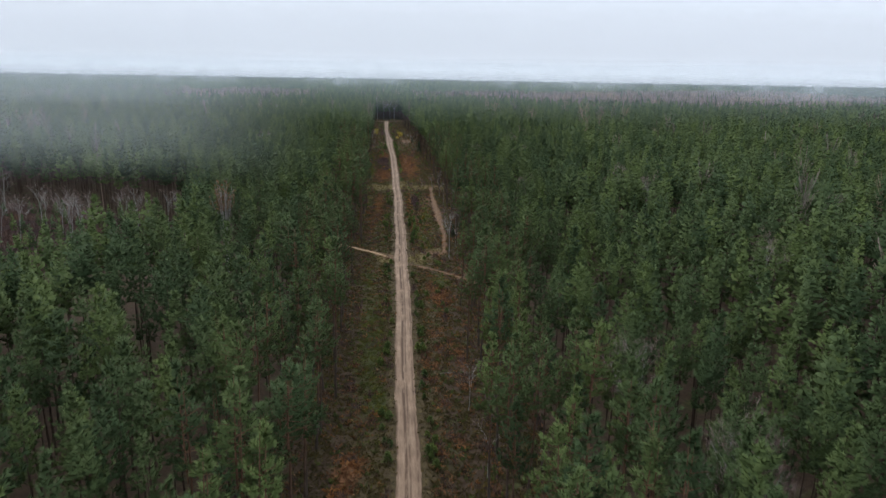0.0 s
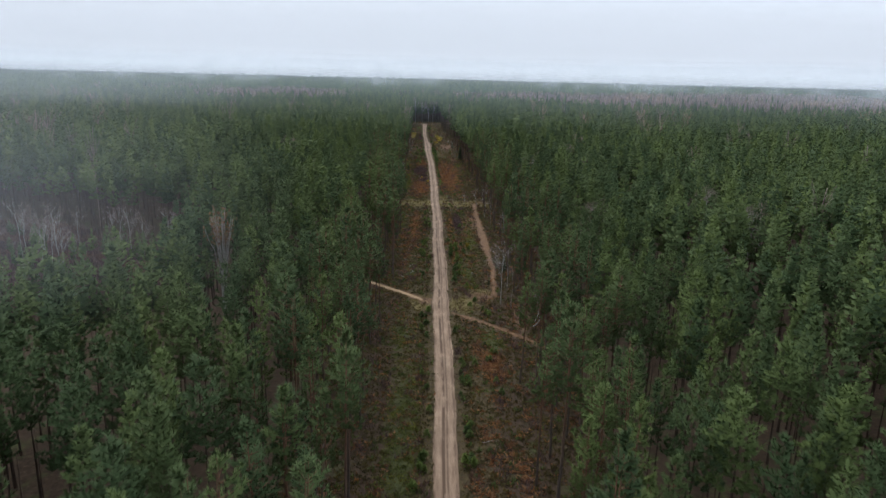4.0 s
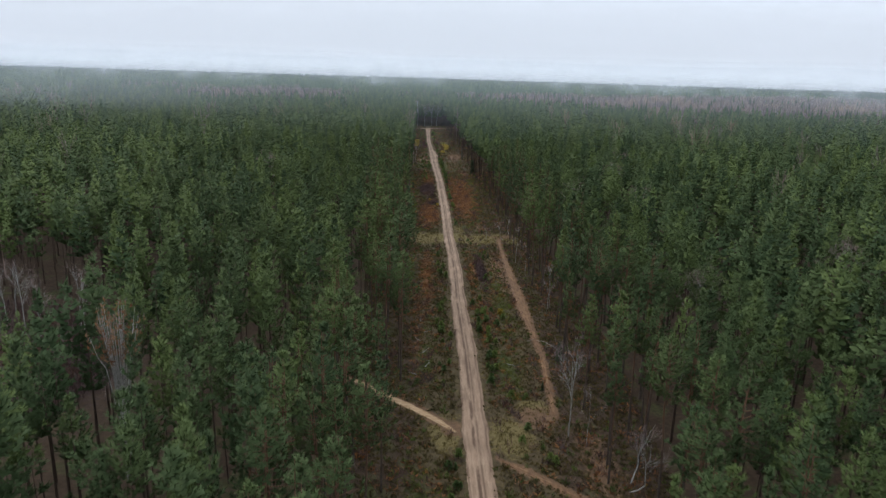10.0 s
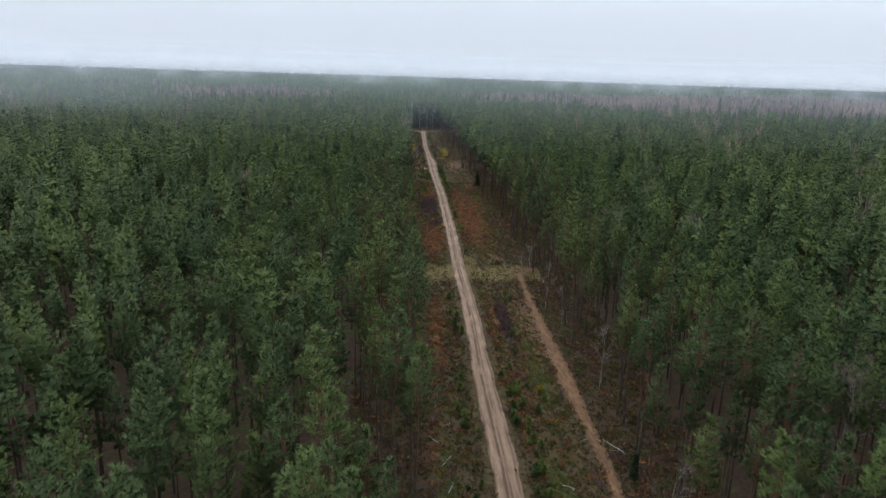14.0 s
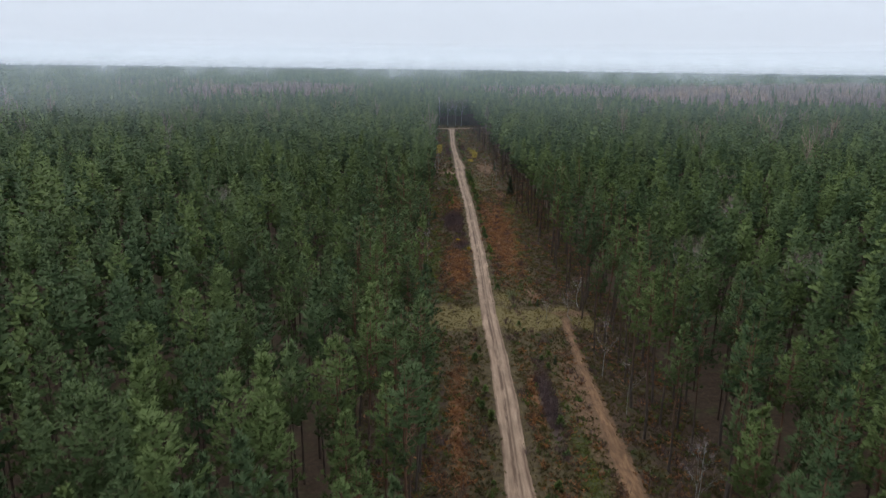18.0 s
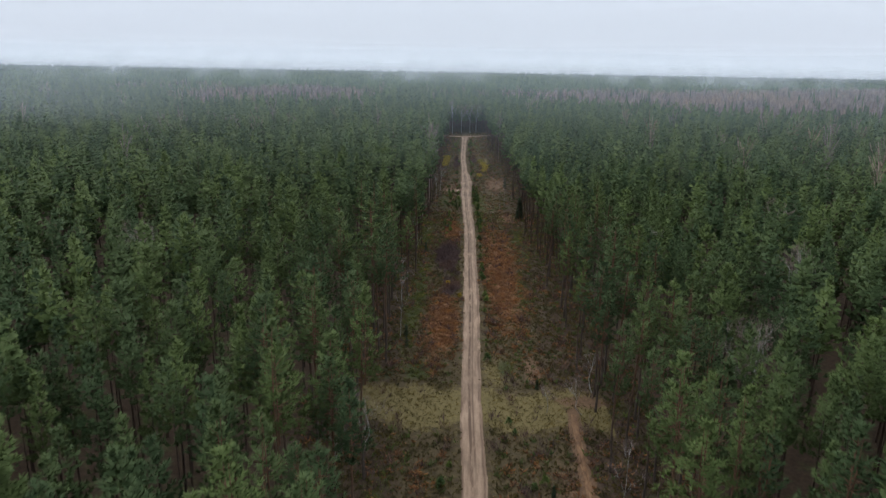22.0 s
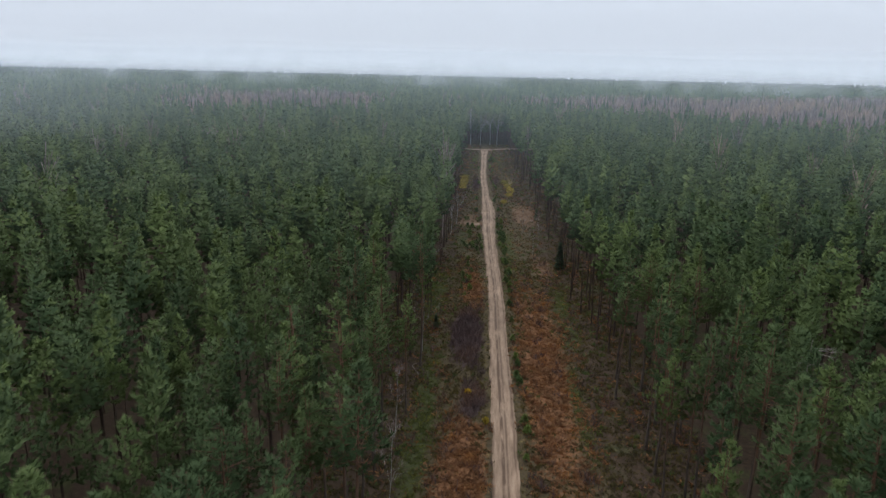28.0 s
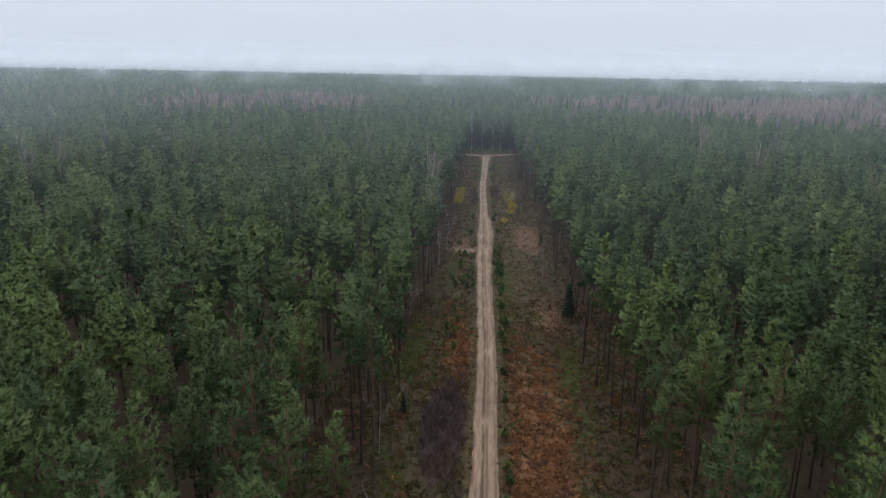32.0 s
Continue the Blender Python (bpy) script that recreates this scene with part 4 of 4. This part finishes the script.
for k, x, y, size, turn, tilt in ((3, -11.2, 402.5, 1.0, 70, 2), (1, -9.7, 511, 0.8, 10, 0), (1, -10.8, 495.5, 0.75, 90, 4), (0, -10.7, 741, 1.45, 0, 0), (0, 2, 745, 1.3, 40, 0), (0, 6.6, 744, 1.25, 140, 0), (0, -4.2, 745, 1.2, 200, 0), (3, 24.2, 254, 0.85, 0, 0), (3, 25.2, 256.5, 0.75, 90, 0), (2, -12.2, 311, 1.0, 50, 7), (2, -11.6, 309, 0.8, 20, 10), (3, 14.2, 475, 0.78, 60, 0), (3, 16.3, 484, 0.8, 160, 2), (2, 23.4, 184, 1.0, 40, 14), (2, 24.2, 186, 0.9, 140, 8), (3, 21.1, 211.7, 0.9, 260, 2), (3, 20.2, 195.4, 0.7, 30, 0), (3, 13.6, 84, 0.9, 10, 2), (1, 13.2, 104, 0.6, 40, 0), (3, 12.2, 500, 0.6, 10, 0), (2, 15.8, 322, 0.5, 10, 0), (1, -13.5, 455, 0.6, 10, 5), (3, -12.4, 372, 0.8, 0, 2), (3, 22.0, 294.6, 0.8, 0, 0), (3, 22.9, 281, 0.7, 50, 0), (2, 21.6, 322, 0.7, 300, 12)):
    put(birches[k], x, y, size, turn, tilt)
brng = np.random.default_rng(21)
for _ in range(28):
    a, q = brng.uniform(0, 6.28), math.sqrt(brng.random()) * 0.9
    cx, cy, rx, ry2 = ((-98, 228, 34, 20), (-140, 244, 40, 20))[brng.random() < 0.4]
    put(birches[int(brng.integers(0, 2))], cx + rx * q * math.cos(a), cy + ry2 * q * math.sin(a), brng.uniform(0.75, 1.05), brng.uniform(0, 360), brng.normal(0, 2))
AMONG = ((128, 186), (158, 269), (75, 128), (32, 81), (33, 57), (79, 206), (82, 236), (74, 380), (61, 340), (40, 307), (56, 300), (-58, 346), (-119, 572), (-90, 588), (-165, 574), (-187, 581), (-144, 614), (93, 584), (-4, 846), (42, 217))
for n, (x, y) in enumerate(AMONG):
    put(birches[4], x, y, brng.uniform(1.3, 1.45), brng.uniform(0, 360), brng.normal(0, 2), n > 0)

# the many-stemmed birch that keeps some rusty leaves
clump = tagged(new("birch_clump"), "many-stemmed birch with a few rusty leaves at its top", "birch tree")
crng = np.random.default_rng(5)
tips = []
for _ in range(26):
    a, w = crng.uniform(0, 6.28), crng.uniform(0.4, 2.5)
    out = np.array([math.cos(a) * w, math.sin(a) * w, 0])
    top = crng.uniform(21, 25.5) - 0.5 * w
    part("stem", mesh_from("clump_stem", *tube([(0.3 * math.cos(a), 0.3 * math.sin(a), -0.2), out * 0.25 + (0, 0, 9), out * 0.65 + (0, 0, 16), out * 1.0 + (0, 0, 0.86 * top), out * 1.3 + (0, 0, top)], (0.11, 0.09, 0.065, 0.04, 0.012), 5), M_BIRCH, True), clump)
    for f in np.linspace(0.6, 1, 10):
        tips.append(out * (0.3 + f) + np.array([crng.normal(0, 0.4), crng.normal(0, 0.4), top * f]))
tips = np.array(tips)
twig_part = part("twig_crown", mesh_from("clump_twigs", *sprays(crng, tips, np.tile((0, 0, 1.0), (len(tips), 1)), 1.1, 0.012, 5, 0.35), M_DEAD), clump)
tagged(twig_part, "fine pale twigs", kind="stuff")
tips = tips[(tips[:, 2] > 17) & (crng.random(len(tips)) < 0.85)]
leaf_part = part("leafage", mesh_from("clump_leaves", *sprays(crng, tips, np.tile((0, 0, 1.0), (len(tips), 1)), 0.55, 0.065, 7, 0.8), M_RUST), clump)
tagged(leaf_part, "sparse rusty leaves", kind="stuff")
clump.matrix_basis = pose(-43.6, 186, 0)


def spruce_model(k, height):
    rng = np.random.default_rng(800 + k)
    tree = new("spruce_tree")
    cen, axe = [], []
    for z in np.arange(0.05 * height, height * 0.98, 0.035 * height):
        rad = 0.17 * height * (1 - z / height) + 0.05
        for a in rng.uniform(0, 6.28, 9):
            for f in (0.45, 0.85):
                cen.append((rad * f * math.cos(a), rad * f * math.sin(a), z - 0.25 * rad * f))
                axe.append((math.cos(a), math.sin(a), -0.15))
    part("crown", mesh_from("spruce_crown", *sprays(rng, np.array(cen), np.array(axe), 0.07 * height, 0.014 * height, 4, 0.35), M_SPRUCE), tree)
    part("trunk", mesh_from("spruce_trunk", *tube([(0, 0, -0.2), (0, 0, height * 0.95)], (0.018 * height, 0.004), 6), M_BARK, True), tree)
    return tagged(tree, "young dark green spruce", "spruce tree", "young spruces")


sp = spruce_model(0, 9)
put(sp, 20.4, 461, 0.85, 0, 0, False)
for x, y, size in ((21.8, 226.5, 0.45), (-9.4, 352, 0.3), (-8.8, 347, 0.22), (15, 330, 0.2), (-9.5, 415, 0.35), (14.5, 300, 0.2), (18, 520, 0.5), (16.6, 214, 0.2)):
    put(sp, x, y, size, x * 70)


def sapling_model(k):
    """A bushy young pine or juniper."""
    rng = np.random.default_rng(850 + k)
    bush = new("pine_sapling")
    n = 46
    z = rng.uniform(0.08, 1.0, n)
    a, rad = rng.uniform(0, 6.28, n), (1 - z) ** 0.7 * rng.uniform(0.25, 0.62, n)
    cen = np.column_stack([rad * np.cos(a), rad * np.sin(a), z * 1.3])
    axe = np.column_stack([np.cos(a) * 0.6, np.sin(a) * 0.6, np.full(n, 0.9)])
    part("foliage", mesh_from("sapling_foliage", *sprays(rng, cen, axe, 0.36, 0.05, 7, 0.5), M_SAPLING), bush)
    part("stem", mesh_from("sapling_stem", *tube([(0, 0, -0.1), (0.03, 0, 0.6), (0, 0.02, 1.3)], (0.035, 0.025, 0.008), 5), M_BARK, True), bush)
    return tagged(bush, "low bushy green pine sapling on the verge", "sapling", "saplings on the verge")


saps = [sapling_model(k) for k in range(3)]
srng = np.random.default_rng(31)
spots = []
for y0, y1, off0, off1, count in ((85, 190, 2.6, 4.2, 34), (85, 195, -4.6, -2.6, 30), (215, 262, 3.0, 5.5, 26), (215, 310, -5.5, -2.6, 30), (440, 520, 2.6, 4.6, 46), (340, 440, 2.6, 3.6, 16), (150, 320, 5.0, 11, 40), (440, 520, -8.5, -5, 34), (470, 520, -4.5, -2.6, 14), (520, 690, 2.6, 6, 26), (530, 700, -6, -2.6, 26), (340, 470, 8, 14, 14), (340, 440, -9, -6.5, 16)):
    for _ in range(count):
        y = srng.uniform(y0, y1)
        spots.append((road_x(y) + srng.uniform(off0, off1), y, srng.uniform(0.45, 1.25)))
spots = [q for q in spots if track_distance(np.array(q[0]), np.array(q[1])) > 0.8][:300]
for n, (x, y, size) in enumerate(spots):
    put(saps[n % 3], x, y, size, srng.uniform(0, 360), 0, n > 2)


def leafy_bush(k, x, y, w, h, material, label):
    rng = np.random.default_rng(900 + k)
    bush = tagged(new("bush"), label, "bush")
    n = int(40 + 45 * w)
    a, q = rng.uniform(0, 6.28, n), np.sqrt(rng.random(n)) * w
    cen = np.column_stack([q * np.cos(a), q * np.sin(a), rng.uniform(0.25, 1, n) * h])
    part("foliage", mesh_from("bush_foliage", *sprays(rng, cen, np.tile((0, 0, 1.0), (n, 1)), 0.4, 0.07, 5, 0.8), material), bush)
    for _ in range(4):
        e = rng.normal(0, w * 0.5, 2)
        part("stem", mesh_from("bush_stem", *tube([(0, 0, -0.1), (e[0] * 0.5, e[1] * 0.5, h * 0.5), (e[0], e[1], h * 0.95)], (0.03, 0.02, 0.006), 4), M_DEAD, True), bush)
    bush.matrix_basis = pose(x, y, float(ground_z(x, y)))


for k, (x, y, w, h) in enumerate(((13.0, 251.5, 0.45, 1.3), (-2.1, 385.5, 0.35, 0.9), (1.0, 376, 0.3, 0.8), (-9.9, 576, 1.7, 2.8), (-9.6, 584, 1.8, 3.2), (-9.9, 592, 1.9, 3.4), (-9.2, 600, 1.6, 2.6), (8.4, 590, 1.6, 2.2), (9.4, 580, 1.7, 2.4), (10.4, 571, 1.7, 2.4), (9.8, 562, 1.4, 1.8), (7.2, 548, 1.3, 1.2))):
    leafy_bush(k, x, y, w, h, M_YELLOW if k < 3 else M_GOLD, "small shrub with bright yellow autumn leaves")


# ---------------------------------------------------------------- fallen wood
def fallen(k, x, y, length, r, turn, material, label):
    rng = np.random.default_rng(950 + k)
    log = tagged(new("fallen_branch"), label, "fallen branch", "fallen wood")
    pts = [(t * length, rng.normal(0, 0.05) * length * 0.4, r + 0.12 + 0.1 * math.sin(t * 3)) for t in np.linspace(0, 1, 5)]
    part("stem", mesh_from("log_stem", *tube(pts, r * np.array([1, 0.9, 0.75, 0.6, 0.35]), 6), material, True), log)
    for _ in range(3):
        p = np.array(pts[int(rng.integers(1, 5))])
        part("branch", mesh_from("log_branch", *tube([p, p + (rng.uniform(0.2, 0.5) * length * 0.6, rng.normal(0, 0.2) * length, 0.1)], (r * 0.45, r * 0.15), 4), material, True), log)
    log.matrix_basis = pose(x, y, float(ground_z(x + 0.1, y)), 0, 0, turn)


for k, (x, y, ln, rr, turn) in enumerate(((-4.1, 222.5, 2.6, 0.06, 70), (-4.6, 229, 3.0, 0.05, 60), (-4.9, 235, 2.2, 0.05, 130), (-4.2, 240, 1.8, 0.05, 20), (-5.2, 246, 2.4, 0.05, 80), (11.5, 224.5, 2.2, 0.06, -35), (-5.6, 219, 1.6, 0.05, 160), (22.5, 232, 5.0, 0.07, 120), (17.0, 236, 2.5, 0.06, 30), (8.8, 135, 2.6, 0.06, 15), (9.5, 118, 3.0, 0.07, 10), (14.5, 463, 4.5, 0.07, 25), (12.5, 468, 3.5, 0.06, 170), (-11.0, 392, 4.0, 0.07, 110), (13.5, 510, 3.0, 0.06, 60), (16.0, 355, 3.0, 0.06, 75))):
    fallen(k, x, y, ln, rr, turn, M_BIRCH if k < 8 else M_DEAD, "pale broken branch lying on the cleared strip")


# ---------------------------------------------------------------- cover of the cleared strip
def tuft_shape(seed, blades, length, width, lift, spread):
    rng = np.random.default_rng(seed)
    a = rng.uniform(0, 6.28, blades)
    d = np.column_stack([np.cos(a) * spread, np.sin(a) * spread, np.full(blades, lift) * rng.uniform(0.6, 1.4, blades)])
    c = np.column_stack([rng.normal(0, 0.16, blades), rng.normal(0, 0.16, blades), np.full(blades, -0.02)])
    return sprays(rng, c, d, length, width, 1, 0.15)


lrng = np.random.default_rng(77)
n = 120000
y = np.where(lrng.random(n) < 0.8, lrng.uniform(62, 470, n), lrng.uniform(470, 748, n))
x = lrng.uniform(0, 1, n) * (right_edge(y) - left_edge(y) + 22) + left_edge(y) - 11
free = (np.abs(x - road_x(y)) > 1.95) & (track_distance(x, y) > 0.1)
x, y = x[free], y[free]
fern, grass, soil, thicket, _ = cover(x, y)
fuzz = 0.5 + 0.32 * np.sin(x * 0.9 + 2 * np.sin(y * 0.21)) * np.sin(y * 0.37 + np.sin(x * 0.7)) + lrng.normal(0, 0.2, len(x))
kind = np.full(len(x), 0)
kind[grass * 1.6 + 0.8 * (fuzz - 0.5) > 0.4] = 2
kind[soil + fuzz - 0.5 > 0.6] = -1
kind[fern * 1.5 + 1.6 * (fuzz - 0.5) - 0.8 * grass > 0.46] = 1
kind[thicket + fuzz - 0.5 > 0.42] = 3
kind[(kind == 0) & (fuzz < 0.14)] = 4
kind[(kind == 0) & (mossy(x, y) + fuzz > 0.75)] = 5
kind[(kind == 0) & (lrng.random(len(x)) < 0.2)] = -1
P = np.column_stack([x, y])


def carpet(name, places, shapes, material, label, category, lo, hi):
    return plant(name, places, shapes, material, label, category, lrng, lo, hi, 0.3)


carpet("heather", P[kind == 0], [tuft_shape(1000 + k, 5, 0.36, 0.085, 0.8, 0.8) for k in range(4)], M_HEATHER, "low dark green heather and bilberry cover", "heather", 0.6, 1.5)
carpet("bracken", P[kind == 1], [tuft_shape(1010 + k, 6, 0.55, 0.11, 0.5, 1.0) for k in range(4)], M_FERN, "withered rust-brown bracken", "bracken", 0.6, 1.4)
carpet("dead_grass", P[(kind == 2) | (kind == 4)], [tuft_shape(1020 + k, 5, 0.34, 0.035, 1.1, 0.6) for k in range(4)], M_GRASS, "pale withered grass", "grass", 0.6, 1.4)
carpet("thicket", P[kind == 3], [tuft_shape(1030 + k, 9, 1.1, 0.03, 1.5, 0.55) for k in range(4)], M_THICKET, "dense leafless purple-brown thicket", "thicket", 0.6, 1.4)
carpet("moss", P[kind == 5], [tuft_shape(1060 + k, 7, 0.3, 0.07, 0.7, 0.8) for k in range(3)], M_MOSS, "yellow-green moss and bilberry patches", "moss", 0.6, 1.4)
m = lrng.random(len(P)) < 0.05
carpet("seedlings", P[m & (kind == 0)], [tuft_shape(1040 + k, 12, 0.5, 0.06, 1.3, 0.7) for k in range(3)], M_GREEN, "small green seedlings in the heather", "seedlings", 0.6, 1.4)
g = np.column_stack([lrng.uniform(-205, -55, 16000), lrng.uniform(175, 280, 16000)])
g = g[glade(g[:, 0], g[:, 1]) > -0.05]
carpet("thicket", g, [tuft_shape(1050 + k, 7, 1.5, 0.05, 1.6, 0.6) for k in range(4)], M_THICKET, "leafless purple-brown scrub in the clearing", "thicket", 0.6, 1.6)


# ---------------------------------------------------------------- a dead pine among the living
snag = tagged(new("dead_pine"), "dead grey pine with bare curling branches", "dead tree")
drng = np.random.default_rng(61)
part("trunk", mesh_from("snag_trunk", *stem(61, 22.5, 0.17, 0.4, 6, 7), M_DEAD, True), snag)
for _ in range(18):
    z0, a, ln = drng.uniform(13, 21.5), drng.uniform(0, 6.28), drng.uniform(1.2, 3.0)
    o = np.array([math.cos(a), math.sin(a), 0])
    base = np.array([0, 0, z0])
    twigs = [tube([base, base + o * ln * 0.6 + (0, 0, 0.1), base + o * ln + (0, 0, drng.uniform(-0.1, 0.6))], (0.05, 0.035, 0.012), 4)]
    for _ in range(4):
        q = base + o * ln * drng.uniform(0.4, 1)
        twigs.append(tube([q, q + o * 0.4 + drng.normal(0, 0.4, 3)], (0.018, 0.006), 3))
    part("branch", mesh_from("snag_branch", *join(twigs), M_DEAD, True), snag)
snag.matrix_basis = pose(40, 361, 0)
